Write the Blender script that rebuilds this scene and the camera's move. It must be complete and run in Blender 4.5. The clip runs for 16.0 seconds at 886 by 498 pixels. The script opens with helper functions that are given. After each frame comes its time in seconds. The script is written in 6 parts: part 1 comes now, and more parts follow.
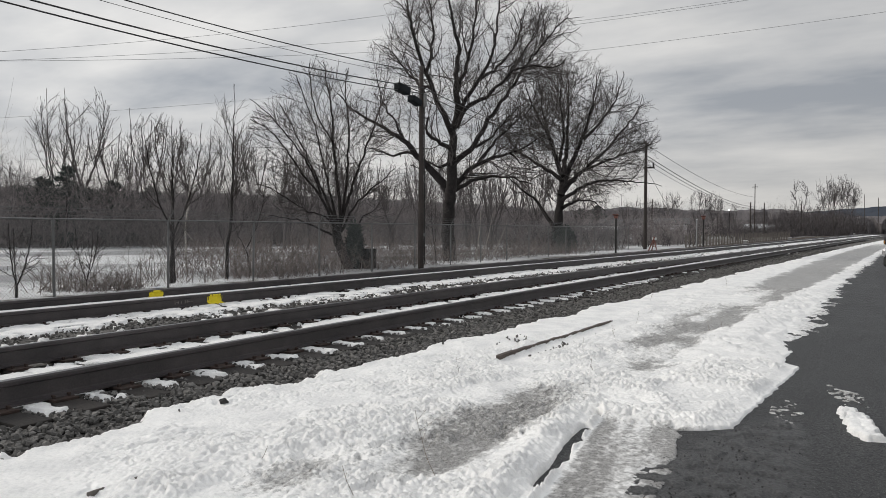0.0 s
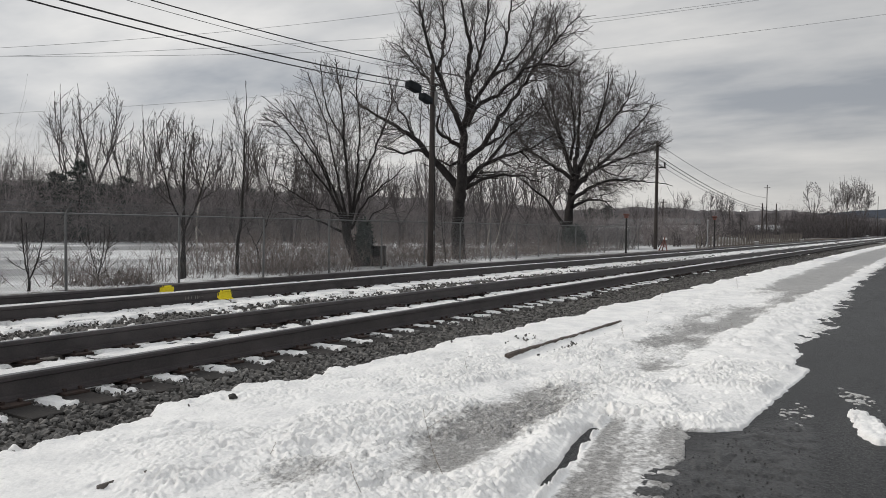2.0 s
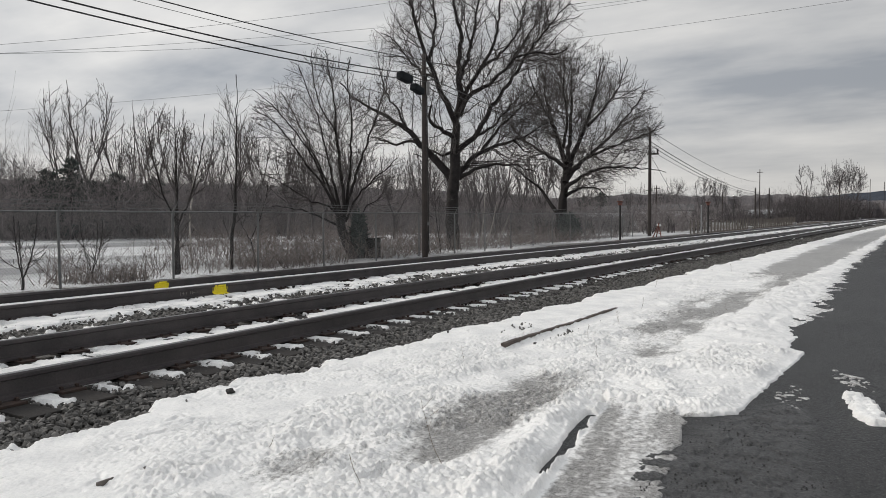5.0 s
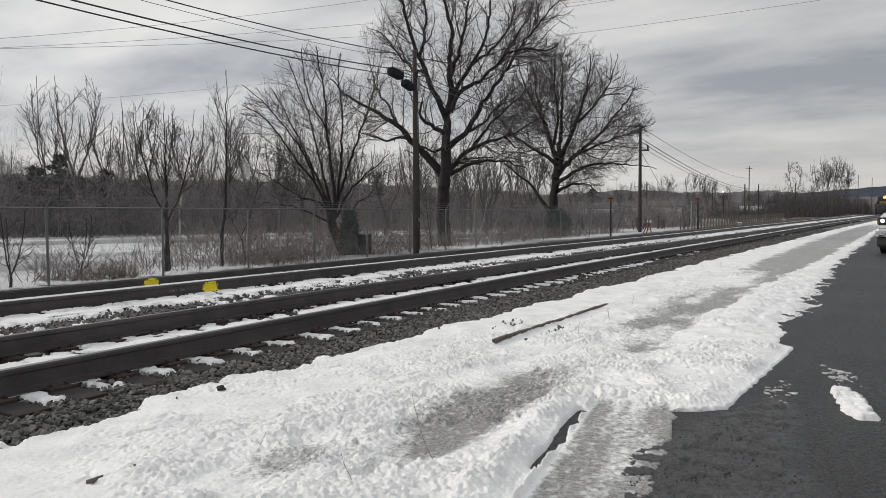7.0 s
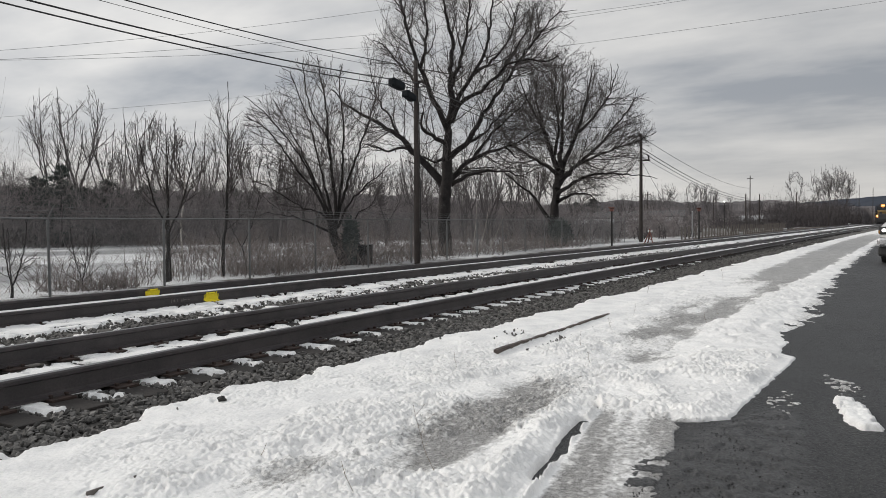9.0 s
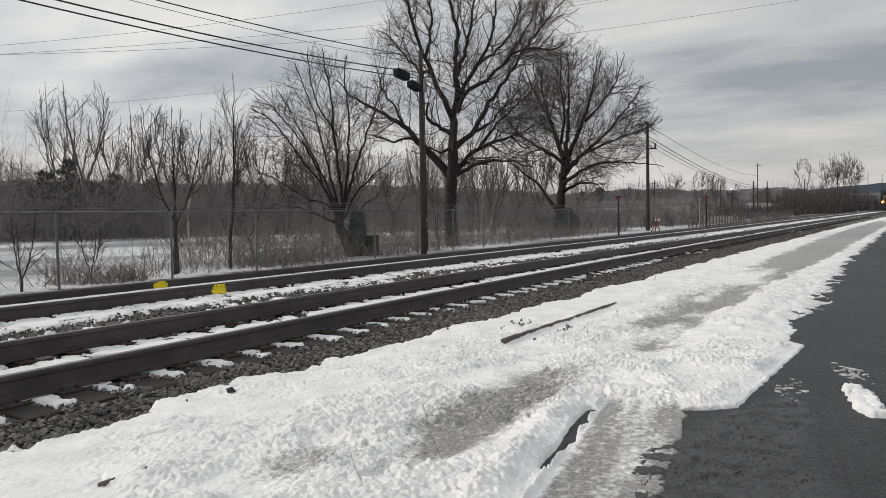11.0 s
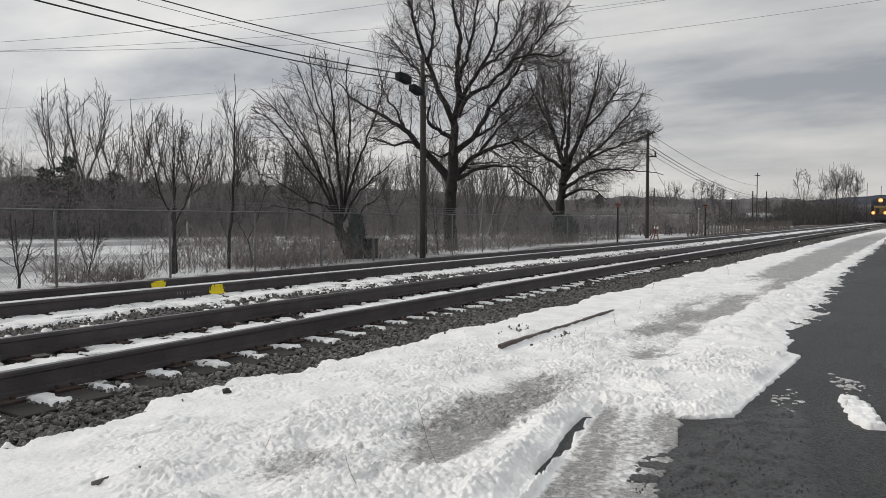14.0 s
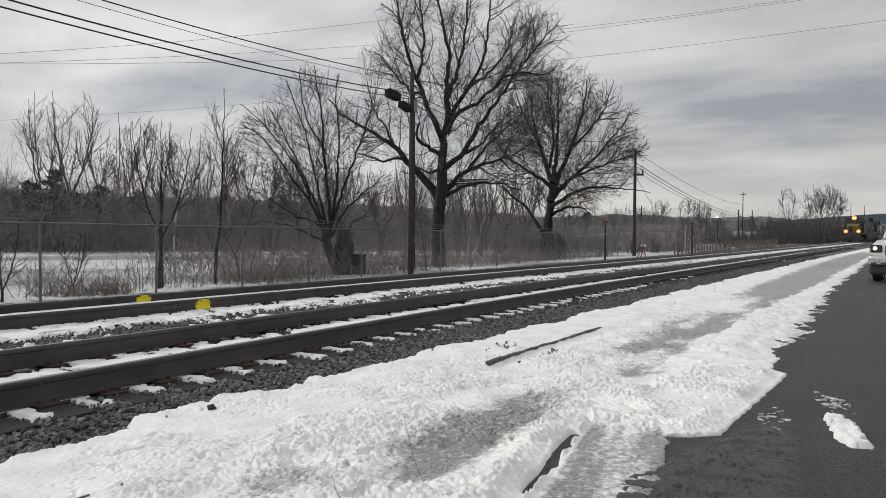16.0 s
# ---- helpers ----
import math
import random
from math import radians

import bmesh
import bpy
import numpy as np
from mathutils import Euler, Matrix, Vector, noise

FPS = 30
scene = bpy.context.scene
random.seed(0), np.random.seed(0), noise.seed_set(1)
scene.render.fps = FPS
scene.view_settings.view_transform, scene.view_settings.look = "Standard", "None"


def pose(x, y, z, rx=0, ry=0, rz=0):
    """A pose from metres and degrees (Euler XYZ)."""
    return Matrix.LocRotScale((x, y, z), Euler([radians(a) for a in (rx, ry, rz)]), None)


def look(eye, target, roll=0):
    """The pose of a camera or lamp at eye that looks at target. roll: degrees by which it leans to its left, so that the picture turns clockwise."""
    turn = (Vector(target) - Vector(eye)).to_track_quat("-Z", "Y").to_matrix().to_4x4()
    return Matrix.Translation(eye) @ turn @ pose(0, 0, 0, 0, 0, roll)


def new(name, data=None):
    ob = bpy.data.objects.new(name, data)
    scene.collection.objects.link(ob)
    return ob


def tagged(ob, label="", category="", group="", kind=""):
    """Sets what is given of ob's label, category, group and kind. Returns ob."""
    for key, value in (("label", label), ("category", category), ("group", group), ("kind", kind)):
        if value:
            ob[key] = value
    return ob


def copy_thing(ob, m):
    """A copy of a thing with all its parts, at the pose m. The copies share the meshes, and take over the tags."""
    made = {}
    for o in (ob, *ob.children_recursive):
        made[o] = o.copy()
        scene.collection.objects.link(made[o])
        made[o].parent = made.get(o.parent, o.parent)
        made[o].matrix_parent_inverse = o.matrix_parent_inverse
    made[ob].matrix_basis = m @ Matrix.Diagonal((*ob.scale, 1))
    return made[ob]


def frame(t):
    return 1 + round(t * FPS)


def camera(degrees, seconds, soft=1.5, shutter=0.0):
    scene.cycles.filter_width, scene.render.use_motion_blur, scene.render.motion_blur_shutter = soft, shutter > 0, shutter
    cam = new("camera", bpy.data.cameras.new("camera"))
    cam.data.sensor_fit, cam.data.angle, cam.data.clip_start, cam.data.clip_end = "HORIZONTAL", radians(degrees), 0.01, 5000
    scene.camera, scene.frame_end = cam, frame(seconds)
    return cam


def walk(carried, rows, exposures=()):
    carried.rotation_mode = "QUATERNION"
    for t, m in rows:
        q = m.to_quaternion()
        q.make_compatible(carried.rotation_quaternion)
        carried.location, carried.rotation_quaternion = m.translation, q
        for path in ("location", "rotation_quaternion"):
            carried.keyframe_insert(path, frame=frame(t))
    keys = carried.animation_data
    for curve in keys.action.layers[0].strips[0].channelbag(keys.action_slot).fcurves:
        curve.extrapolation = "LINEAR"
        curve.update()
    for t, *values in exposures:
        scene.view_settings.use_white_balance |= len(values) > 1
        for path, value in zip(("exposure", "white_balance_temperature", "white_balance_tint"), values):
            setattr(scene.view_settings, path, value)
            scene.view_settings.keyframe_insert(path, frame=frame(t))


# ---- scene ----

EYE = (0.0, 0.0, 1.276)
cam = camera(64.2, 16.0, soft=0.8)
PATH = [
    (0, pose(*EYE, 88.688, -0.223, -60.712)),
    (0.5, pose(*EYE, 88.875, -0.147, -60.672)),
    (1, pose(*EYE, 88.910, -0.353, -60.428)),
    (1.5, pose(*EYE, 88.647, -0.601, -60.108)),
    (2, pose(*EYE, 88.529, -0.764, -59.927)),
    (2.5, pose(*EYE, 88.719, -0.539, -59.759)),
    (3, pose(*EYE, 88.356, 0.032, -59.775)),
    (3.5, pose(*EYE, 88.088, 0.167, -59.955)),
    (4, pose(*EYE, 88.006, 0.157, -60.028)),
    (6.5, pose(*EYE, 87.420, 0.512, -61.011)),
    (7, pose(*EYE, 87.465, 0.379, -61.119)),
    (7.5, pose(*EYE, 87.677, 0.251, -61.058)),
    (8, pose(*EYE, 88.010, 0.410, -60.960)),
    (8.5, pose(*EYE, 88.176, 0.425, -60.956)),
    (9, pose(*EYE, 88.284, 0.456, -61.029)),
    (11.5, pose(*EYE, 87.255, 0.908, -60.438)),
    (12, pose(*EYE, 87.124, 0.718, -60.417)),
    (12.5, pose(*EYE, 87.157, 0.760, -60.462)),
    (13, pose(*EYE, 86.918, 0.954, -60.515)),
    (13.5, pose(*EYE, 87.282, 0.889, -60.495)),
    (14, pose(*EYE, 87.849, -0.058, -60.581)),
    (14.5, pose(*EYE, 87.578, -0.034, -60.442)),
    (15, pose(*EYE, 87.304, 0.644, -60.071)),
    (15.5, pose(*EYE, 87.730, 0.508, -60.663)),
    (16, pose(*EYE, 89.175, -0.475, -61.530)),
]
walk(cam, PATH)

# ---- light: an overcast winter sky ----
SUN_ELEV, SUN_TURN = 30.0, 112.0
world = bpy.data.worlds.new("overcast_sky")
scene.world = world
world.use_nodes = True


class Nodes:
    """A short way to write node trees."""

    def __init__(self, tree):
        self.tree = tree
        tree.nodes.clear()

    def add(self, kind, props=(), **inputs):
        n = self.tree.nodes.new(kind)
        for k, v in props:
            if k == "operation":
                n.operation = v
            elif k == "use_clamp":
                n.use_clamp = v
            elif k == "blend_type":
                n.blend_type = v
            elif k == "attribute_name":
                n.attribute_name = v
            elif k == "interpolation_type":
                n.interpolation_type = v
        for k, v in inputs.items():
            self.plug(n, k.replace("_", " "), v)
        return n

    def plug(self, n, name, v):
        sock = n.inputs[int(name[1:])] if name[0] == "i" and name[1:].isdigit() else n.inputs[name]
        if isinstance(v, bpy.types.NodeSocket):
            self.tree.links.new(v, sock)
        else:
            sock.default_value = v

    def math(self, op, a, b=0.0, clamp=False):
        return self.add("ShaderNodeMath", (("operation", op), ("use_clamp", clamp)), i0=a, i1=b).outputs[0]

    def mix(self, f, a, b, blend="MIX"):
        return self.add("ShaderNodeMixRGB", (("blend_type", blend),), i0=f, i1=a, i2=b).outputs[0]

    def noise(self, vec, scale, detail=4.0, rough=0.55):
        return self.add("ShaderNodeTexNoise", (), Vector=vec, Scale=scale, Detail=detail, Roughness=rough).outputs["Fac"]

    def ramp(self, fac, stops):
        n = self.add("ShaderNodeValToRGB", (), Fac=fac)
        els = n.color_ramp.elements
        while len(els) < len(stops):
            els.new(0.5)
        for e, (p, c) in zip(els, stops):
            e.position = p
            e.color = (*c, 1) if len(c) == 3 else c
        return n.outputs["Color"]


def grey(v):
    return (v, v, v, 1)


wn = Nodes(world.node_tree)
sky = wn.add("ShaderNodeTexSky")
sky.sky_type, sky.sun_disc = "NISHITA", False
sky.sun_elevation, sky.sun_rotation = radians(SUN_ELEV), radians(90 - SUN_TURN)
way = wn.add("ShaderNodeTexCoord").outputs["Generated"]
sep = wn.add("ShaderNodeSeparateXYZ", (), Vector=way)
up = wn.math("MAXIMUM", sep.outputs["Z"], 0.0)
flat = wn.math("ADD", up, 0.16)
px = wn.math("DIVIDE", sep.outputs["X"], flat)
py = wn.math("DIVIDE", sep.outputs["Y"], flat)
plane = wn.add("ShaderNodeCombineXYZ", (), X=px, Y=wn.math("MULTIPLY", py, 0.55), Z=0.0).outputs[0]
banks = wn.noise(plane, 0.75, 6.0, 0.52)
streak = wn.noise(plane, 2.2, 5.0, 0.55)
cover = wn.math("ADD", wn.math("MULTIPLY", banks, 0.62), wn.math("MULTIPLY", streak, 0.38))
belt = wn.add("ShaderNodeMapRange", (("interpolation_type", "SMOOTHSTEP"),), Value=up)
belt.inputs["From Min"].default_value, belt.inputs["From Max"].default_value = 0.07, 0.17
south = wn.math("SUBTRACT", 1.0, wn.math("MULTIPLY", wn.math("MAXIMUM", sep.outputs["Y"], 0.0), 2.4), True)
cover = wn.math("SUBTRACT", cover, wn.math("MULTIPLY", wn.math("MULTIPLY", belt.outputs[0], south), 0.055))
cloud = wn.ramp(cover, [(0.385, (0.345, 0.369, 0.404)), (0.495, (0.546, 0.556, 0.567)), (0.60, (0.715, 0.714, 0.705))])
low = wn.math("SUBTRACT", 1.0, wn.math("MULTIPLY", up, 6.0), True)
cloud = wn.mix(wn.math("MULTIPLY", low, 0.75), cloud, (0.645, 0.63, 0.605, 1))
# an overcast sky is brightest overhead
east = wn.math("MULTIPLY", wn.math("ADD", sep.outputs["Y"], 0.05), 0.27)
lift = wn.math("ADD", wn.math("ADD", 0.96, wn.math("MAXIMUM", east, -0.06)), wn.math("MULTIPLY", wn.math("SUBTRACT", up, 0.36, True), 1.2))
cloud = wn.mix(1.0, cloud, wn.add("ShaderNodeCombineXYZ", (), X=wn.math("MULTIPLY", lift, 1.01), Y=lift, Z=wn.math("MULTIPLY", lift, 0.992)).outputs[0], "MULTIPLY")
back = wn.add("ShaderNodeBackground", (), Color=cloud, Strength=1.0)
clear = wn.add("ShaderNodeBackground", (), Color=sky.outputs[0], Strength=0.05)
both = wn.add("ShaderNodeMixShader", (), i0=0.94, i1=clear.outputs[0], i2=back.outputs[0])
wn.add("ShaderNodeOutputWorld", (), Surface=both.outputs[0])

sun = new("sun", bpy.data.lights.new("sun", "SUN"))
sun.data.energy, sun.data.angle, sun.data.color = 1.5, radians(13), (1.0, 0.94, 0.86)
sun.matrix_world = look((0, 0, 0), (-math.cos(radians(SUN_TURN)) * math.cos(radians(SUN_ELEV)), -math.sin(radians(SUN_TURN)) * math.cos(radians(SUN_ELEV)), -math.sin(radians(SUN_ELEV))))


# ---- materials ----
def surface(name, dark, light, rough=0.7, scale=8.0, fine=60.0, bump=0.3, depth=0.01, metal=0.0, per_object=0.0, spec=0.5):
    """A material with two scales of colour variation and a fine relief, in metres."""
    m = bpy.data.materials.new(name)
    m.use_nodes = True
    n = Nodes(m.node_tree)
    where = n.add("ShaderNodeTexCoord").outputs["Object"]
    big, small = n.noise(where, scale, 5.0), n.noise(where, fine, 3.0)
    f = n.math("ADD", n.math("MULTIPLY", big, 0.65), n.math("MULTIPLY", small, 0.35))
    col = n.ramp(f, [(0.32, dark), (0.68, light)])
    if per_object:
        rnd = n.add("ShaderNodeObjectInfo").outputs["Random"]
        v = n.math("ADD", 1.0 - per_object, n.math("MULTIPLY", rnd, 2 * per_object))
        col = n.mix(1.0, col, n.add("ShaderNodeCombineXYZ", (), X=v, Y=v, Z=v).outputs[0], "MULTIPLY")
    bm_ = n.add("ShaderNodeBump", (), Strength=bump, Distance=depth, Height=small)
    b = n.add("ShaderNodeBsdfPrincipled", (), Base_Color=col, Roughness=n.math("ADD", rough - 0.08, n.math("MULTIPLY", big, 0.16)), Metallic=metal, Normal=bm_.outputs[0])
    b.inputs["Specular IOR Level"].default_value = spec
    n.add("ShaderNodeOutputMaterial", (), Surface=b.outputs[0])
    return m


def island(name, dark, light, rough=0.85):
    """A material for joined pieces that differ one by one."""
    m = bpy.data.materials.new(name)
    m.use_nodes = True
    n = Nodes(m.node_tree)
    where = n.add("ShaderNodeTexCoord").outputs["Object"]
    one = n.add("ShaderNodeNewGeometry").outputs["Random Per Island"]
    f = n.math("ADD", n.math("MULTIPLY", one, 0.7), n.math("MULTIPLY", n.noise(where, 45.0), 0.3))
    col = n.ramp(f, [(0.1, dark), (0.9, light)])
    b = n.add("ShaderNodeBsdfPrincipled", (), Base_Color=col, Roughness=rough)
    b.inputs["Specular IOR Level"].default_value = 0.25
    n.add("ShaderNodeOutputMaterial", (), Surface=b.outputs[0])
    return m


def glow(name, color, strength):
    m = bpy.data.materials.new(name)
    m.use_nodes = True
    n = Nodes(m.node_tree)
    e = n.add("ShaderNodeEmission", (), Color=(*color, 1), Strength=strength)
    n.add("ShaderNodeOutputMaterial", (), Surface=e.outputs[0])
    return m


def snow_material():
    """Old granular snow; the attribute melt turns it to thin grey ice with grit, grime browns it."""
    m = bpy.data.materials.new("old_snow")
    m.use_nodes = True
    n = Nodes(m.node_tree)
    where = n.add("ShaderNodeTexCoord").outputs["Object"]
    melt = n.add("ShaderNodeAttribute", (("attribute_name", "melt"),)).outputs["Fac"]
    grain, grit, blot = n.noise(where, 55.0, 4.0, 0.65), n.noise(where, 160.0, 2.0), n.noise(where, 3.0, 4.0)
    crumb, speck = n.noise(where, 17.0, 4.0, 0.6), n.noise(where, 36.0, 3.0, 0.6)
    lump = n.add("ShaderNodeTexVoronoi", (), Vector=where, Scale=21.0).outputs["Distance"]
    lump = n.math("SUBTRACT", 1.0, n.math("ADD", lump, n.math("MULTIPLY", speck, 0.5)))
    white = n.ramp(n.math("ADD", n.math("MULTIPLY", grain, 0.4), n.math("MULTIPLY", blot, 0.6)), [(0.34, (0.70, 0.702, 0.702)), (0.58, (0.905, 0.90, 0.885))])
    # grey specks by noise: the shade of small crevices put into the colour
    white = n.mix(n.math("MULTIPLY", n.math("SUBTRACT", speck, 0.58, True), 2.6, True), white, (0.52, 0.53, 0.54, 1))
    ice = n.ramp(n.math("ADD", n.math("MULTIPLY", grain, 0.5), n.math("MULTIPLY", grit, 0.5)), [(0.36, (0.085, 0.08, 0.074)), (0.62, (0.42, 0.415, 0.405))])
    edge = n.math("ADD", n.math("MULTIPLY", melt, 1.65), n.math("ADD", n.math("MULTIPLY", n.math("SUBTRACT", crumb, 0.5), 2.4), n.math("MULTIPLY", n.math("SUBTRACT", speck, 0.5), 2.0)))
    f = n.math("MULTIPLY", n.math("MULTIPLY", n.math("SUBTRACT", edge, 0.58), 0.95, True), n.math("MULTIPLY", melt, 3.0, True), True)
    col = n.mix(f, white, ice)
    relief = n.add("ShaderNodeBump", (), Strength=0.55, Distance=0.012, Height=n.math("ADD", n.math("MULTIPLY", grain, 0.7), n.math("ADD", n.math("MULTIPLY", lump, 0.45), n.math("MULTIPLY", grit, 0.25))))
    b = n.add("ShaderNodeBsdfPrincipled", (), Base_Color=col, Roughness=n.math("SUBTRACT", 0.75, n.math("MULTIPLY", f, 0.4)), Normal=relief.outputs[0])
    b.inputs["Specular IOR Level"].default_value = 0.35
    n.add("ShaderNodeOutputMaterial", (), Surface=b.outputs[0])
    return m


def asphalt_material():
    """Worn wet asphalt with paler dry patches and grit."""
    m = bpy.data.materials.new("wet_asphalt")
    m.use_nodes = True
    n = Nodes(m.node_tree)
    where = n.add("ShaderNodeTexCoord").outputs["Object"]
    stone = n.add("ShaderNodeTexVoronoi", (), Vector=where, Scale=75.0).outputs["Distance"]
    torn = n.add("ShaderNodeAttribute", (("attribute_name", "melt"),)).outputs["Fac"]
    patch, fine, pit = n.noise(where, 0.6, 6.0, 0.55), n.noise(where, 120.0, 4.0, 0.7), n.noise(where, 48.0, 5.0, 0.7)
    wide = n.noise(where, 1.7, 5.0, 0.6)
    base = n.ramp(n.math("ADD", n.math("MULTIPLY", patch, 0.6), n.math("MULTIPLY", wide, 0.4)), [(0.38, (0.0235, 0.0245, 0.0262)), (0.60, (0.064, 0.066, 0.07))])
    col = n.mix(n.math("MULTIPLY", n.math("SUBTRACT", fine, 0.5, True), 4.2, True), base, (0.20, 0.20, 0.198, 1))
    col = n.mix(n.math("MULTIPLY", n.math("SUBTRACT", pit, 0.51, True), 4.5, True), col, (0.02, 0.0205, 0.022, 1))
    gap = n.add("ShaderNodeTexVoronoi", (), Vector=where, Scale=62.0).outputs["Distance"]
    col = n.mix(n.math("MULTIPLY", n.math("SUBTRACT", gap, 0.38, True), 1.9, True), col, (0.012, 0.0125, 0.0135, 1))
    col = n.mix(n.math("MULTIPLY", torn, 0.85), col, n.ramp(pit, [(0.40, (0.012, 0.0125, 0.013)), (0.62, (0.07, 0.071, 0.073))]))
    rough = n.math("ADD", 0.30, n.math("MULTIPLY", n.math("SUBTRACT", n.math("ADD", patch, n.math("MULTIPLY", pit, 0.4)), n.math("MULTIPLY", torn, 0.5)), 0.42))
    relief = n.add("ShaderNodeBump", (), Strength=1.0, Distance=0.009, Height=n.math("ADD", n.math("MULTIPLY", stone, 0.5), n.math("ADD", n.math("MULTIPLY", pit, 0.8), fine)))
    b = n.add("ShaderNodeBsdfPrincipled", (), Base_Color=col, Roughness=rough, Normal=relief.outputs[0])
    n.plug(b, "Specular IOR Level", n.math("ADD", 0.35, n.math("MULTIPLY", torn, 0.4)))
    n.add("ShaderNodeOutputMaterial", (), Surface=b.outputs[0])
    return m


def field_material():
    """Thin snow over dead grass, leaf litter and grey pond ice."""
    m = bpy.data.materials.new("snowy_field")
    m.use_nodes = True
    n = Nodes(m.node_tree)
    where = n.add("ShaderNodeTexCoord").outputs["Object"]
    melt = n.add("ShaderNodeAttribute", (("attribute_name", "melt"),)).outputs["Fac"]
    mid, fine, wide = n.noise(where, 1.6, 6.0, 0.65), n.noise(where, 14.0, 4.0, 0.7), n.noise(where, 0.09, 3.0)
    litter = n.ramp(fine, [(0.3, (0.032, 0.026, 0.022)), (0.7, (0.10, 0.079, 0.062))])
    white = n.ramp(mid, [(0.3, (0.50, 0.51, 0.52)), (0.7, (0.80, 0.81, 0.81))])
    pond = n.mix(n.math("MULTIPLY", n.math("SUBTRACT", wide, 0.40, True), 6.0, True), white, (0.30, 0.305, 0.31, 1))
    f = n.math("MULTIPLY", n.math("SUBTRACT", n.math("ADD", melt, n.math("MULTIPLY", mid, 0.9)), 0.88), 7.0, True)
    b = n.add("ShaderNodeBsdfPrincipled", (), Base_Color=n.mix(f, pond, litter), Roughness=0.85)
    b.inputs["Normal"].default_value = (0, 0, 0)
    n.plug(b, "Normal", n.add("ShaderNodeBump", (), Strength=0.5, Distance=0.06, Height=fine).outputs[0])
    b.inputs["Specular IOR Level"].default_value = 0.2
    n.add("ShaderNodeOutputMaterial", (), Surface=b.outputs[0])
    return m


SNOW = snow_material()
ASPHALT = asphalt_material()
FIELD = field_material()
BALLAST = surface("ballast_bed", (0.05, 0.047, 0.043), (0.17, 0.16, 0.15), 0.9, 5.0, 28.0, 1.0, 0.04)
STONES = island("ballast_stone", (0.04, 0.039, 0.038), (0.23, 0.222, 0.212))
STONE_ONE = surface("ballast_stone_single", (0.07, 0.068, 0.065), (0.17, 0.165, 0.157), 0.88, 12.0, 90.0, 0.5, 0.004, per_object=0.45)
RAIL_STEEL = surface("rail_steel", (0.03, 0.027, 0.029), (0.085, 0.074, 0.075), 0.5, 3.0, 70.0, 0.25, 0.003, 0.2)
RAIL_HEAD = surface("worn_rail_head", (0.10, 0.10, 0.105), (0.22, 0.22, 0.225), 0.34, 2.0, 90.0, 0.1, 0.001, 0.85)
TIE_WOOD = surface("creosoted_tie", (0.008, 0.007, 0.0065), (0.032, 0.026, 0.023), 0.85, 4.0, 40.0, 0.6, 0.01, per_object=0.3)
PLATE_RUST = surface("rusty_plate", (0.022, 0.015, 0.013), (0.062, 0.037, 0.028), 0.8, 12.0, 90.0, 0.4, 0.003)
YELLOW = surface("yellow_spray_paint", (0.72, 0.58, 0.01), (0.92, 0.78, 0.03), 0.6, 25.0, 120.0, 0.2, 0.002)
CHALK = surface("faded_chalk", (0.15, 0.13, 0.12), (0.28, 0.26, 0.24), 0.8)
BARK = surface("grey_bark", (0.017, 0.0155, 0.0155), (0.058, 0.052, 0.051), 0.9, 2.5, 22.0, 0.9, 0.03, spec=0.2)
TWIG = surface("bare_twigs", (0.055, 0.05, 0.049), (0.125, 0.113, 0.11), 0.9, 1.5, 20.0, 0.0, 0.01, spec=0.15)
# far trees: haze put into the colour, paler and greyer than near bark
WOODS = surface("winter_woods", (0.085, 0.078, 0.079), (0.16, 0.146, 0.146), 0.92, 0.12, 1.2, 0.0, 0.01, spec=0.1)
# darker, greyer brush colour for the distant trackside
DARK_BRUSH = island("dark_brush", (0.04, 0.037, 0.039), (0.125, 0.113, 0.115), 0.92)
# distant wood and undergrowth, paled in the colour for haze
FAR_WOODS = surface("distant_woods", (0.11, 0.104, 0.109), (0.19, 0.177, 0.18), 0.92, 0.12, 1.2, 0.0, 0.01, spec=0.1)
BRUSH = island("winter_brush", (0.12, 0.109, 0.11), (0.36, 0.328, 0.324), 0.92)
THICKET = island("thicket_twigs", (0.075, 0.064, 0.06), (0.29, 0.247, 0.23), 0.92)
NEEDLES = surface("dark_needles", (0.05, 0.062, 0.06), (0.105, 0.122, 0.113), 0.8, 2.0, 10.0, 0.0, 0.01, spec=0.15)
PALE_BARK = surface("pale_stem", (0.22, 0.2, 0.18), (0.42, 0.39, 0.36), 0.85, 6.0, 40.0, 0.3, 0.01)
POLE_WOOD = surface("weathered_pole", (0.03, 0.025, 0.024), (0.07, 0.058, 0.053), 0.85, 1.5, 30.0, 0.5, 0.01)
CABLE = surface("black_cable", (0.012, 0.012, 0.013), (0.025, 0.025, 0.027), 0.6)
FAR_CABLE = surface("far_cable", (0.24, 0.245, 0.25), (0.32, 0.325, 0.33), 0.6)
CAN = surface("splice_case_plastic", (0.008, 0.010, 0.012), (0.02, 0.024, 0.028), 0.85, 3.0, 40.0, spec=0.15)
ZINC = surface("galvanised_steel", (0.12, 0.123, 0.125), (0.24, 0.243, 0.245), 0.5, 4.0, 60.0, 0.2, 0.002, 0.6)
BOARD = surface("weathered_board", (0.07, 0.062, 0.056), (0.18, 0.162, 0.148), 0.85, 5.0, 45.0, 0.6, 0.006)
OLD_TIMBER = surface("old_timber", (0.045, 0.036, 0.032), (0.13, 0.105, 0.09), 0.85, 5.0, 45.0, 0.6, 0.006)
DARK_BOARD = surface("dark_board", (0.018, 0.016, 0.015), (0.05, 0.044, 0.04), 0.85, 5.0, 45.0)
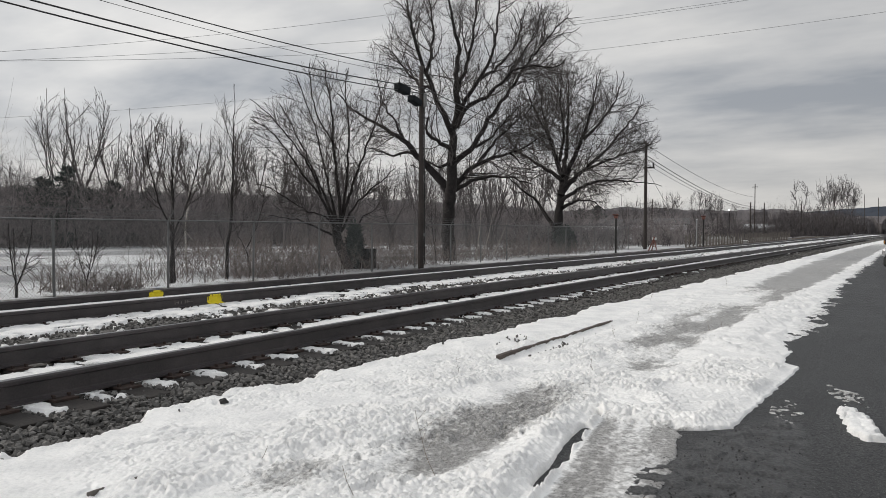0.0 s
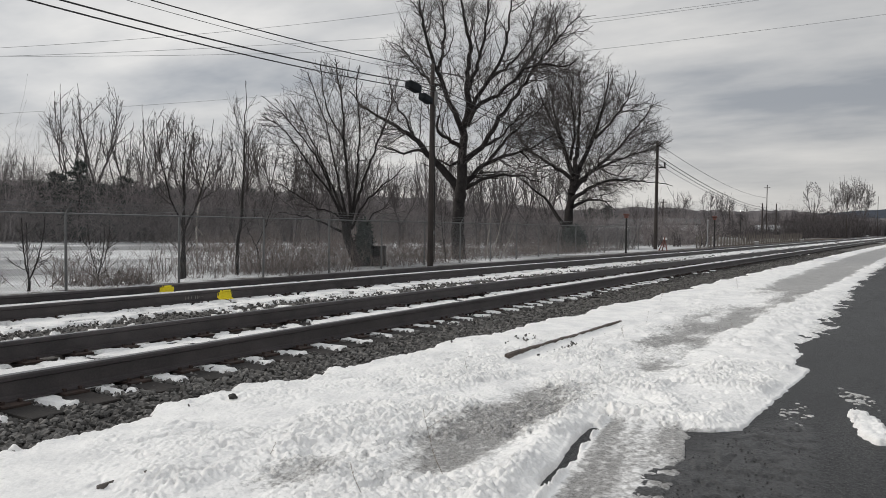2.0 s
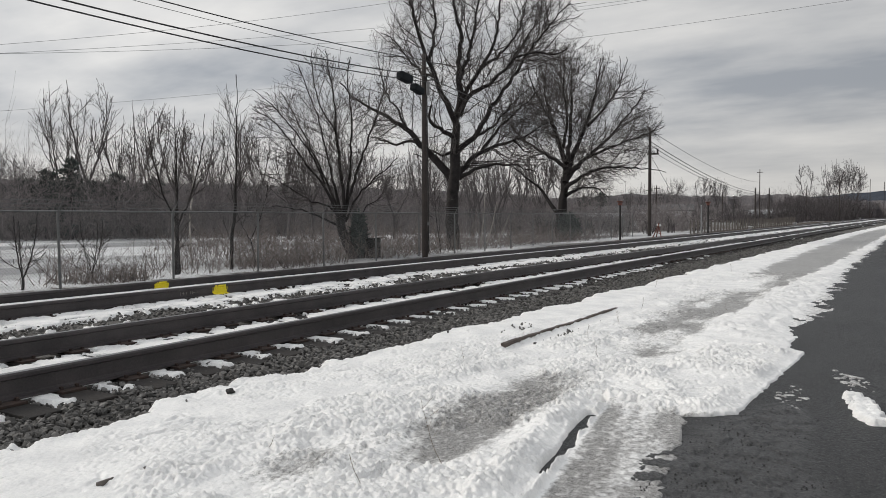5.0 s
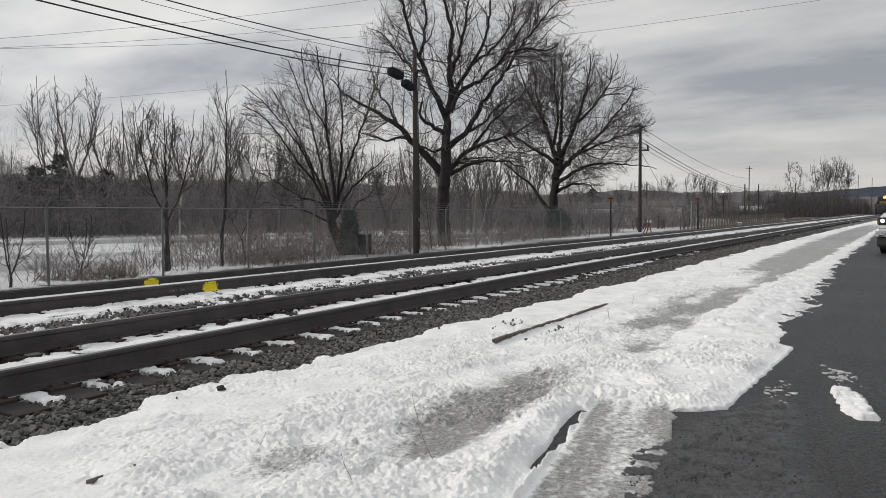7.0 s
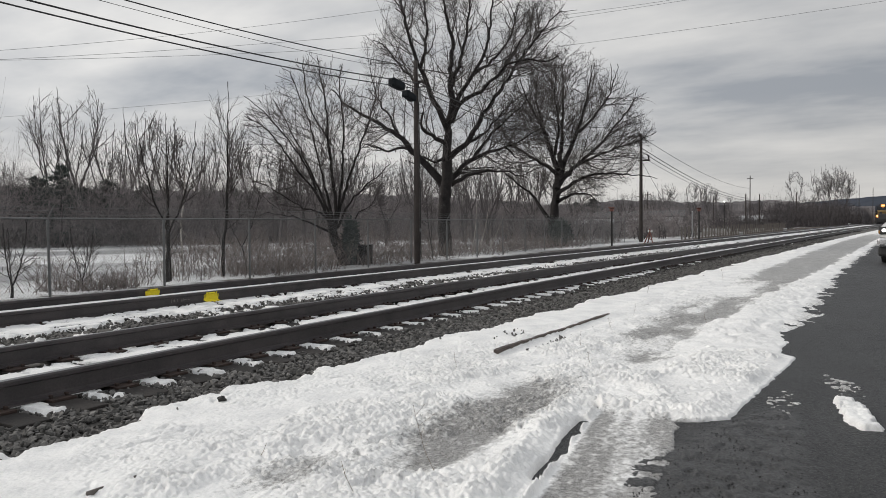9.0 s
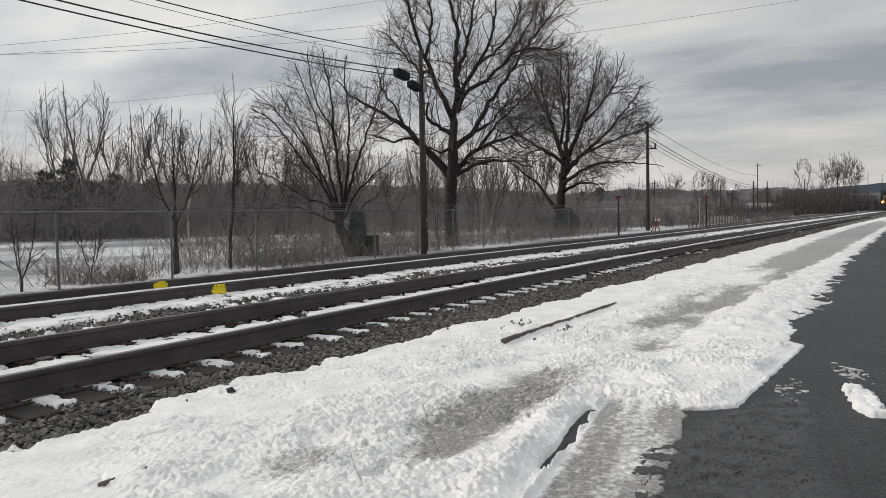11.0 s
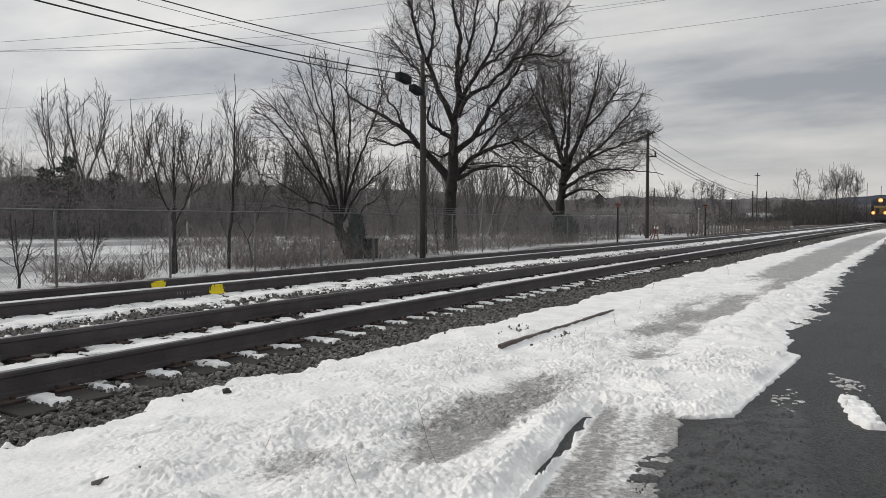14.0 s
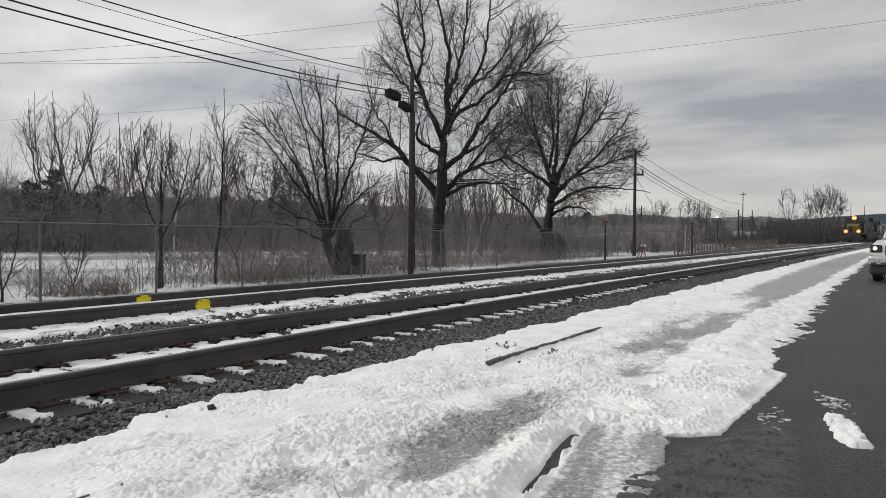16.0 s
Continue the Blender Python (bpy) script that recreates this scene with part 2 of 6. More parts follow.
DEBRIS = surface("black_debris", (0.01, 0.01, 0.01), (0.03, 0.028, 0.026), 0.7)
DRY_STEM = surface("dry_stem", (0.10, 0.075, 0.05), (0.22, 0.17, 0.12), 0.85)
RED_PAINT = surface("faded_red_paint", (0.14, 0.05, 0.04), (0.26, 0.11, 0.085), 0.7)
WHITE_PAINT = surface("white_paint", (0.55, 0.56, 0.57), (0.74, 0.75, 0.76), 0.55, 1.0, 20.0)
GREY_WALL = surface("grey_siding", (0.25, 0.255, 0.26), (0.42, 0.425, 0.43), 0.8, 0.6, 6.0)
DARK_ROOF = surface("dark_roof", (0.05, 0.05, 0.052), (0.11, 0.11, 0.115), 0.85, 0.6, 6.0)
# the blue of distant haze is in the ridge's own colour
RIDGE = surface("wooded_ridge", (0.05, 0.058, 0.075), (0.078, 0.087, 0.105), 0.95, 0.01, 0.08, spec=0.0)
LOCO_BLUE = surface("dark_blue_paint", (0.006, 0.009, 0.018), (0.012, 0.017, 0.03), 0.45, 0.8, 20.0)
# yellow paint with the shade of the backlit front in its colour
LOCO_YELLOW = surface("backlit_yellow_paint", (0.09, 0.055, 0.009), (0.17, 0.105, 0.015), 0.45, 0.8, 20.0)
BLACK_STEEL = surface("black_steel", (0.010, 0.010, 0.011), (0.03, 0.028, 0.027), 0.65, 1.5, 30.0)
GREY_STEEL = surface("grey_car_paint", (0.16, 0.165, 0.17), (0.30, 0.30, 0.30), 0.6, 0.7, 12.0)
GLASS_DARK = surface("dark_glass", (0.01, 0.011, 0.013), (0.02, 0.022, 0.025), 0.08)
CAR_PAINT = surface("silver_white_car_paint", (0.50, 0.51, 0.51), (0.60, 0.605, 0.605), 0.28, 0.8, 30.0)
CAR_TRIM = surface("black_plastic", (0.012, 0.012, 0.013), (0.03, 0.03, 0.031), 0.6)
TYRE = surface("tyre_rubber", (0.012, 0.012, 0.012), (0.03, 0.03, 0.03), 0.85)
CHROME = surface("bright_metal", (0.5, 0.5, 0.51), (0.66, 0.66, 0.67), 0.22, 5.0, 60.0, 0.05, 0.001, 0.95)
AMBER = surface("amber_lens", (0.30, 0.14, 0.03), (0.42, 0.21, 0.05), 0.2)
HEADLIGHT = glow("train_headlight", (1.0, 0.56, 0.24), 3.2)
# orange glare round the train's lamps, as a glowing disc material
LAMP_HALO = glow("lamp_halo", (1.0, 0.40, 0.11), 1.25)
CAR_LIGHT = glow("car_headlight", (1.0, 0.98, 0.94), 2.2)
YARD_LIGHT = glow("yard_light", (1.0, 0.97, 0.92), 12.0)


# ---- mesh helpers ----
def link_mesh(name, verts, faces, material, parent=None, smooth=False, label=""):
    me = bpy.data.meshes.new(name)
    me.from_pydata([tuple(v) for v in np.asarray(verts).tolist()] if len(verts) else [], [], faces if isinstance(faces, list) else faces.tolist())
    me.materials.append(material)
    if smooth:
        me.polygons.foreach_set("use_smooth", [True] * len(me.polygons))
    me.update()
    ob = new(name, me)
    if parent is not None:
        ob.parent = parent
    if label:
        ob["label"] = label
    return ob


def part(name, bm, material, parent=None, label="", smooth=False):
    """Links a bmesh as one mesh object under a thing or a part."""
    me = bpy.data.meshes.new(name)
    bm.normal_update()
    bm.to_mesh(me)
    bm.free()
    me.materials.append(material)
    if smooth:
        me.polygons.foreach_set("use_smooth", [True] * len(me.polygons))
    ob = new(name, me)
    if parent is not None:
        ob.parent = parent
    if label:
        ob["label"] = label
    return ob


def thing(name, m, label, category, group="", kind=""):
    e = new(name)
    e.matrix_world = m
    return tagged(e, label, category, group, kind)


def box(bm, size, at, bevel=0.0, turn=None):
    """Adds a box, bevelled where asked, to bm."""
    r = bmesh.ops.create_cube(bm, size=1.0)
    m = Matrix.Translation(at) @ (turn or Matrix()) @ Matrix.Diagonal((*size, 1))
    bmesh.ops.transform(bm, matrix=m, verts=r["verts"])
    if bevel:
        edges = list({e for v in r["verts"] for e in v.link_edges})
        bmesh.ops.bevel(bm, geom=edges, offset=bevel, segments=2, affect="EDGES", profile=0.6)
    return bm


def rod(bm, a, b, r0, r1=None, n=10):
    """Adds a tapered rod from a to b to bm."""
    a, b = Vector(a), Vector(b)
    d = b - a
    r = bmesh.ops.create_cone(bm, cap_ends=True, segments=n, radius1=r0, radius2=r0 if r1 is None else r1, depth=d.length)
    bmesh.ops.transform(bm, matrix=Matrix.Translation((a + b) / 2) @ d.to_track_quat("Z", "Y").to_matrix().to_4x4(), verts=r["verts"])
    return bm


def tubes(p0, p1, r0, r1, n):
    """Vertices and faces of many tapered tubes at once."""
    d = p1 - p0
    d = d / np.maximum(np.linalg.norm(d, axis=1, keepdims=True), 1e-9)
    ref = np.where(np.abs(d[:, 2:3]) < 0.9, np.array([[0.0, 0.0, 1.0]]), np.array([[1.0, 0.0, 0.0]]))
    a = np.cross(d, ref)
    a /= np.linalg.norm(a, axis=1, keepdims=True)
    b = np.cross(d, a)
    k = len(p0)
    th = np.arange(n) * 2 * np.pi / n
    ring = a[:, None, :] * np.cos(th)[None, :, None] + b[:, None, :] * np.sin(th)[None, :, None]
    v = np.concatenate([p0[:, None] + ring * np.reshape(r0, (-1, 1, 1)), p1[:, None] + ring * np.reshape(r1, (-1, 1, 1))], 1).reshape(-1, 3)
    i = np.arange(n)
    j = (i + 1) % n
    quad = np.stack([i, i + n, j + n, j], 1)
    f = (quad[None] + (np.arange(k) * 2 * n)[:, None, None]).reshape(-1, 4)
    return v, f


def joined(sets):
    vs, fs, base = [], [], 0
    for v, f in sets:
        vs.append(v)
        fs.append(f + base)
        base += len(v)
    return np.concatenate(vs), np.concatenate(fs)


def hash2(i, j, seed):
    h = np.sin(i * 127.1 + j * 311.7 + seed * 74.7) * 43758.5453
    return h - np.floor(h)


def vnoise(x, y, seed=0):
    i, j = np.floor(x), np.floor(y)
    f, g = x - i, y - j
    f, g = f * f * (3 - 2 * f), g * g * (3 - 2 * g)
    a, b, c, d = hash2(i, j, seed), hash2(i + 1, j, seed), hash2(i, j + 1, seed), hash2(i + 1, j + 1, seed)
    return a + (b - a) * f + (c - a) * g + (a - b - c + d) * f * g


def fbm(x, y, seed=0, octaves=4):
    t, amp, tot = 0, 1.0, 0
    for k in range(octaves):
        t, tot = t + amp * vnoise(x, y, seed + k * 7), tot + amp
        x, y, amp = x * 2.03, y * 2.03, amp * 0.5
    return t / tot


def lumps(x, y, seed=0):
    """Rounded clods: one minus the distance to the nearest of scattered points."""
    i, j = np.floor(x), np.floor(y)
    best = np.full(x.shape, 9.0)
    for a in (-1, 0, 1):
        for b in (-1, 0, 1):
            dx = i + a + hash2(i + a, j + b, seed) - x
            dy = j + b + hash2(i + a, j + b, seed + 3) - y
            best = np.minimum(best, dx * dx + dy * dy)
    return np.sqrt(np.maximum(1 - best * 1.2, 0))


def smooth(a, b, x):
    t = np.clip((x - a) / (b - a), 0, 1)
    return t * t * (3 - 2 * t)


# ---- the line of the railway: it bends away to the right and climbs a little ----
HEAD_S = np.array([-10.0, 0, 25, 50, 90, 140, 155, 170, 300, 4000])
HEAD_V = np.array([0.0, 0, 0.069, 0.0812, 0.1212, 0.1685, 0.142, 0.095, 0.10, 0.0])
_S = np.arange(-10.0, 1200.0, 0.5)
_H = np.interp(_S, HEAD_S, HEAD_V)
_C = np.concatenate([[0], np.cumsum((_H[1:] + _H[:-1]) * 0.25)])


def bend(s):
    return np.interp(s, _S, _C)


def rise(s):
    return 1.128 * (np.clip(s, 0, 141) / 140) ** 2


RAIL_Z = 0.22
RAILS = (5.15, 6.655, 9.48, 10.985)
TIE_TOP = RAIL_Z - 0.206


def on_line(s, u, z):
    """A point by its way along the line, its way across and its height over the line's own level."""
    return (s, u - float(bend(s)), z + float(rise(s)))


def sheet(name, s, u, zfun, material, label, category, kind="structure", melt=None, smooth_it=True):
    """A surface over a grid along and across the line."""
    S, U = np.meshgrid(s, u, indexing="ij")
    Z = zfun(S, U)
    v = np.stack([S, U - bend(S), Z + rise(S)], -1).reshape(-1, 3)
    a, b = S.shape
    i = (np.arange(a - 1)[:, None] * b + np.arange(b - 1)[None]).reshape(-1)
    f = np.stack([i, i + b, i + b + 1, i + 1], 1)
    ob = link_mesh(name, v, f, material, smooth=smooth_it)
    if melt is not None:
        at = ob.data.attributes.new("melt", "FLOAT", "POINT")
        at.data.foreach_set("value", melt(S, U).reshape(-1).astype(np.float32))
    return tagged(ob, label, category, kind=kind)


def spot(az, r):
    return (r * math.cos(radians(az)), r * math.sin(radians(az)))


# ---- ground ----
def oval(S, U, s, u, ls, lu, turn=0.0):
    c, n = math.cos(radians(turn)), math.sin(radians(turn))
    a, b = (S - s) * c + (U - u) * n, -(S - s) * n + (U - u) * c
    return np.exp(-((a / ls) ** 2 + (b / lu) ** 2))


def ground_z(s, u):
    z = np.interp(u, [-4000, -30, -8, 4.2, 12.3, 13.8, 17, 26, 60, 400, 4000], [-2, -0.3, -0.14, -0.14, -0.16, -0.16, -0.2, -0.45, -0.5, -0.6, -2])
    return z + 0.1 * (fbm(s * 0.35, u * 0.35, 5) - 0.5) * smooth(12.8, 16, u)


def ground_melt(s, u):
    near = smooth(12, 13.5, u) * (1 - smooth(14.0, 18.0, u)) * 0.5
    wood = 0.3 * smooth(60, 90, np.hypot(s, u))
    right = 0.12 * smooth(28, 45, s) * (1 - smooth(24, 40, u))
    return np.clip(near + wood + right + 0.12, 0, 1)


def build_ground():
    s = np.concatenate([[-4000, -1500, -500, -200, -80], np.arange(-40, 90, 1.0), np.arange(90, 300, 5.0), [330, 400, 550, 800, 1200, 2000, 4000]])
    u = np.concatenate([[-4000, -1200, -400, -150, -60], np.arange(-30, 4, 3.0), [4.2, 8, 12.3, 12.8, 13.2], np.arange(13.8, 40, 0.7), np.arange(40, 140, 4.0), [160, 200, 300, 500, 900, 1800, 4000]])
    sheet("ground", s, u, ground_z, FIELD, "thin patchy snow over dead grass and leaf litter", "ground", melt=ground_melt)


def broken(S, U):
    """Where the asphalt has crumbled into wet black clods, 0 to 1."""
    m = oval(S, U, 3.7, 0.52, 1.0, 0.42, 6) + 0.5 * oval(S, U, 5.0, 0.35, 0.8, 0.2, -4)
    return smooth(0.2, 0.55, m * (0.5 + 1.0 * fbm(S * 2.5, U * 2.5, 65, 4)))


def road_z(S, U):
    b = broken(S, U)
    clods = 0.016 * lumps(S * 34, U * 34, 67) * smooth(0.45, 0.58, fbm(S * 11, U * 11, 69, 3)) + 0.008 * lumps(S * 70, U * 70, 68)
    return 0.006 * (fbm(S * 0.8, U * 0.8, 9) - 0.5) - 0.06 * smooth(2.4, 3.2, U) + b * (clods - 0.005)


def build_asphalt():
    s = np.concatenate([np.arange(-20, 2.3, 0.25), np.arange(2.3, 6.0, 0.011), np.arange(6.0, 14, 0.25), np.arange(14, 260, 3.0)])
    u = np.concatenate([[-9.0, -6, -4], np.arange(-3, -0.5, 0.25), np.arange(-0.5, 1.1, 0.011), np.arange(1.1, 3.6, 0.25), [4.0]])
    sheet("road", s, u, road_z, ASPHALT, "dark damp asphalt beside the railway with grit", "road", melt=broken)


def build_ballast():
    s = np.concatenate([np.arange(-20, -8, 1.0), np.arange(-8, 20, 0.12), np.arange(20, 60, 0.5), np.arange(60, 280, 3.0)])
    u = np.concatenate([[3.05], np.arange(3.18, 12.5, 0.12), [13.0, 13.6]])

    def z(S, U):
        top = np.interp(U, [3.05, 3.3, 4.0, 4.5, 11.7, 12.3, 13.0, 13.6], [-0.09, -0.014, -0.014, 0.0, -0.012, -0.05, -0.14, -0.3])
        return top - 0.012 + 0.022 * (fbm(S * 6, U * 6, 21, 3) - 0.5)
    return sheet("ballast_bed", s, u, z, BALLAST, "grey crushed stone ballast under two tracks", "ballast")


# The snow edge along the asphalt: way along the line and way across.
EDGE_S = [-6.0, 2.0, 3.3, 4.0, 4.70, 4.80, 4.93, 6.3, 7.52, 7.6, 8.4, 12.0, 16.3, 30.0, 60.0, 260.0]
EDGE_U = [0.56, 0.64, 0.72, 0.76, 0.90, 0.74, 0.61, 0.47, 0.35, 0.52, 0.50, 0.42, 0.36, 0.3, 0.4, 0.6]


def groove(S, U):
    """The open gap along the ice sheet, 0 to 1."""
    line = np.interp(S, [2.0, 3.04, 4.0, 4.9], [1.13, 1.27, 1.40, 1.50]) + 0.05 * (fbm(S * 6, U * 6, 3, 3) - 0.5)
    wide = np.interp(S, [3.0, 3.25, 3.7, 4.1, 4.4, 4.6, 4.78, 5.0], [-0.04, 0.005, 0.014, 0.018, 0.010, -0.02, 0.018, -0.04])
    return (1 - smooth(wide * 0.6, np.maximum(wide, 0) + 0.03, np.abs(U - line))) * (wide > 0) * (1 - smooth(4.9, 5.1, S))


def melt_map(S, U):
    k = fbm(S * 3.0, U * 5.0, 33, 4)
    a = 1.5 * oval(S, U, 4.25, 2.0, 1.05, 0.29, -6) + 0.8 * oval(S, U, 3.35, 1.88, 0.4, 0.14) + 0.7 * oval(S, U, 2.75, 2.45, 0.4, 0.22) + 0.35 * oval(S, U, 5.1, 2.15, 0.5, 0.2)
    # the long melted lane between the bank by the rails and the white strip by the asphalt
    right = np.interp(S, [6.0, 6.4, 7.7, 9.8, 15.8, 25, 43, 80], [1.6, 1.47, 1.43, 1.42, 1.08, 0.88, 0.78, 0.8])
    left = np.interp(S, [6.0, 6.5, 7.9, 9.3, 12.1, 19, 37, 80], [1.85, 2.0, 2.4, 2.5, 2.45, 2.35, 2.55, 2.6])
    rough = 0.36 * (fbm(S * 1.6, U * 5, 35, 5) - 0.5) + 0.12 * (fbm(S * 9, U * 14, 39, 3) - 0.5)
    lane = smooth(-0.10, 0.16, U - right + 0.9 * rough) * (1 - smooth(-0.45, 0.12, U - left + rough)) * smooth(5.9, 7.0, S) * (1 - smooth(60, 90, S))
    b = lane * (1.1 + 2.0 * (fbm(S * 1.1, U * 4.2, 37, 5) - 0.45)) * (1 - 0.4 * np.clip((U - right) / (left - right), 0, 1) * (1 - smooth(11, 20, S)))
    b = b * (1 - 0.8 * oval(S, U, 14.6, 2.0, 2.6, 0.55)) * (1 - 0.5 * oval(S, U, 7.6, 1.75, 0.4, 0.13))
    c = 0.3 * lane * smooth(15, 20, S) * (0.4 + 1.2 * fbm(S * 0.8, U * 7, 47, 4))
    line = np.interp(S, [2.0, 3.04, 4.0, 4.9], [1.13, 1.27, 1.40, 1.50])
    sheet_ice = (1.05 + 0.9 * (1 - smooth(0.0, 0.22, U - np.interp(S, EDGE_S, EDGE_U)))) * smooth(0.02, 0.1, line - U) * (1 - smooth(4.55, 4.95, S)) * (0.18 + 1.25 * fbm(S * 1.1, (U - 0.14 * S) * 8, 51, 4))
    rag = 0.6 * (1 - smooth(0.0, 0.4, U - np.interp(S, EDGE_S, EDGE_U))) * smooth(8, 9.5, S)
    return np.clip((a + b + c) * (0.45 + k) + sheet_ice + rag, 0, 1)


def snow_z(S, U):
    edge = np.interp(S, EDGE_S, EDGE_U)
    far = smooth(7.6, 9.0, S)
    icy = 1 - smooth(4.6, 4.85, S)
    wob = 0.03 * (fbm(S * 8, U * 8, 13, 4) - 0.5) * 2 + far * 0.62 * (fbm(S * 2.6, U * 6.5, 14, 5) - 0.52) + icy * 0.13 * (fbm(S * 7, U * 12, 15, 5) - 0.5)
    m_road = smooth(-0.01, 0.04, U - edge + wob)
    rail_edge = np.interp(S, [0, 4, 7, 10, 15, 30, 45, 70, 100], [4.13, 4.1, 3.96, 3.79, 3.62, 3.5, 3.42, 3.36, 3.4]) + 0.26 * (fbm(S * 1.8, U * 1.8, 17, 5) - 0.5) * 2 + 0.16 * (fbm(S * 9, U * 9, 19, 4) - 0.5)
    m_rail = smooth(-0.03, 0.12, rail_edge - U)
    wx, wy = S + 0.05 * fbm(S * 6, U * 6, 81, 2) + 0.035 * vnoise(S * 19, U * 19, 82), U + 0.05 * fbm(S * 6, U * 6, 83, 2) + 0.035 * vnoise(S * 19, U * 19, 84)
    some = smooth(0.35, 0.6, fbm(S * 2.1, U * 2.1, 87, 3))
    pits = smooth(0.60, 0.82, 0.6 * vnoise(wx * 17, wy * 17, 93) + 0.4 * vnoise(wx * 43, wy * 43, 95)) * (0.3 + 0.7 * some)
    broad = lumps(wx * 15 + 0.9 * fbm(S * 9, U * 9, 85, 2), wy * 15, 2)
    clod = lumps(wx * 30, wy * 30, 4) ** 3
    crumb = lumps(wx * 50, wy * 50, 14) ** 3
    clods = 0.02 * some * broad * (0.3 + vnoise(S * 7, U * 7, 89)) + 0.030 * clod * (0.15 + 0.85 * some) * (0.35 + 0.9 * vnoise(S * 11, U * 11, 97)) + 0.013 * crumb * (0.4 + some) + 0.02 * (fbm(S * 2.6, U * 2.6, 6, 4) - 0.4) - 0.045 * pits - 0.018
    melt = melt_map(S, U)
    calm = 1 - 0.62 * smooth(2.7, 3.5, U) - 0.3 * smooth(6.5, 9, S)
    z = 0.024 + clods * calm * (1 - 0.3 * melt) + 0.022 * (1 - melt)
    line = np.interp(S, [2.0, 3.04, 4.0, 4.9], [1.13, 1.27, 1.40, 1.50])
    bank = np.exp(-(((U - line - 0.15) / 0.12) ** 2)) * (1 - smooth(4.5, 5.1, S))
    z = z + bank * (0.012 * lumps(wx * 8, wy * 8, 8) + 0.032 * lumps(wx * 14, wy * 14, 18) ** 2 + 0.02 * lumps(wx * 27, wy * 27, 28) ** 3)
    # the thin ice sheet feathers out on the asphalt
    ice = smooth(0.0, 0.05, line - U) * icy
    z = z * (1 - ice) + ice * (0.003 + 0.012 * fbm(S * 5, U * 16, 61, 4))
    z = z + 0.02 * np.exp(-(((U - 0.95 - 0.02 * S) / 0.35) ** 2)) * smooth(4.9, 5.6, S) * (1 - smooth(14, 30, S))
    # a shallow trough along the half-buried timber
    t = np.clip((S - 6.26) / 3.52, 0, 1)
    trough = np.exp(-(((U - (2.89 - 0.13 * t) + 0.06) / 0.12) ** 2)) * smooth(5.95, 6.35, S) * (1 - smooth(9.8, 10.3, S))
    z = z * (1 - trough) + 0.022 * trough
    # thinner towards the asphalt, hardly anything beyond the corner
    z = z * (1 - 0.72 * (1 - smooth(0.0, 0.22, U - edge + wob)) * (1 - icy))
    z = z * (1 - far * 0.92 * (1 - smooth(0.0, 0.6, U - edge + wob)))
    z = z * (1 - 0.6 * (1 - smooth(0.0, 0.24, U - line)) * smooth(-0.02, 0.0, U - line) * (1 - smooth(4.7, 5.1, S)))
    keep = m_road * m_rail * (1 - groove(S, U))
    return z * keep - 0.05 * (1 - keep)


def build_snow():
    label = "old granular snow bank with grey melted patches beside the tracks"
    sheet("snow_bank", np.concatenate([np.arange(-20, 0.8, 0.4), np.arange(0.8, 1.9, 0.04), np.arange(1.9, 7.5, 0.009)]), np.arange(0.3, 4.45, 0.009), snow_z, SNOW, label, "snow", "stuff", melt_map)
    sheet("snow_bank", np.arange(7.48, 18, 0.026), np.arange(0.0, 4.5, 0.02), snow_z, SNOW, label, "snow", "stuff", melt_map)
    sheet("snow_bank", np.concatenate([np.arange(17.96, 60, 0.1), np.arange(60, 250, 1.0)]), np.arange(0.0, 4.5, 0.06), snow_z, SNOW, label, "snow", "stuff", melt_map)


def track_snow_z(S, U):
    """Snow lying in the cribs and between the rails."""
    crib = np.abs(((S / 0.495) % 1.0) - 0.5) * 2
    n = fbm(S * 8, U * 8, 71, 4)
    n2 = fbm(S * 1.3, U * 2.5, 75, 3)
    between = ((U > 5.22) & (U < 6.58)) | ((U > 9.55) & (U < 10.9))
    want = np.where(between, 0.70 + 0.14 * smooth(0.35, 0.7, crib) - 0.35 * smooth(6.2, 6.55, U) * (U < 8), 0.0)
    field_side = (U > 4.66) & (U < 5.09)
    want = np.where(field_side, 0.66 * (1 - 0.5 * smooth(16, 28, S)) * smooth(0.5, 0.75, crib) * np.interp(U, [4.66, 4.8, 5.09], [0.3, 0.85, 1.05]), want)
    middle = (U > 6.72) & (U < 9.42)
    want = np.where(middle, np.interp(U, [6.7, 6.9, 7.3, 7.6, 7.8, 8.4, 8.6, 8.95, 9.4], [0.36, 0.42, 0.52, 0.46, 0.34, 0.37, 0.46, 0.64, 0.56]), want)
    want = np.where((U > 11.05) & (U < 12.2), 0.5, want)
    cover = smooth(0.47, 0.55, want + (n - 0.5) * 0.75 + (n2 - 0.5) * 0.5)
    top = TIE_TOP + 0.004 + 0.012 * n + 0.006 * lumps(S * 22, U * 22, 5) + 0.065 * smooth(10.2, 10.8, U) * (U < 10.95) + 0.018 * smooth(9.1, 9.4, U) * (U < 9.44)
    return top * cover - 0.06 * (1 - cover)


def track_melt(S, U):
    return np.clip(0.12 + 0.45 * (fbm(S * 4, U * 4, 91, 3) - 0.45), 0, 1)


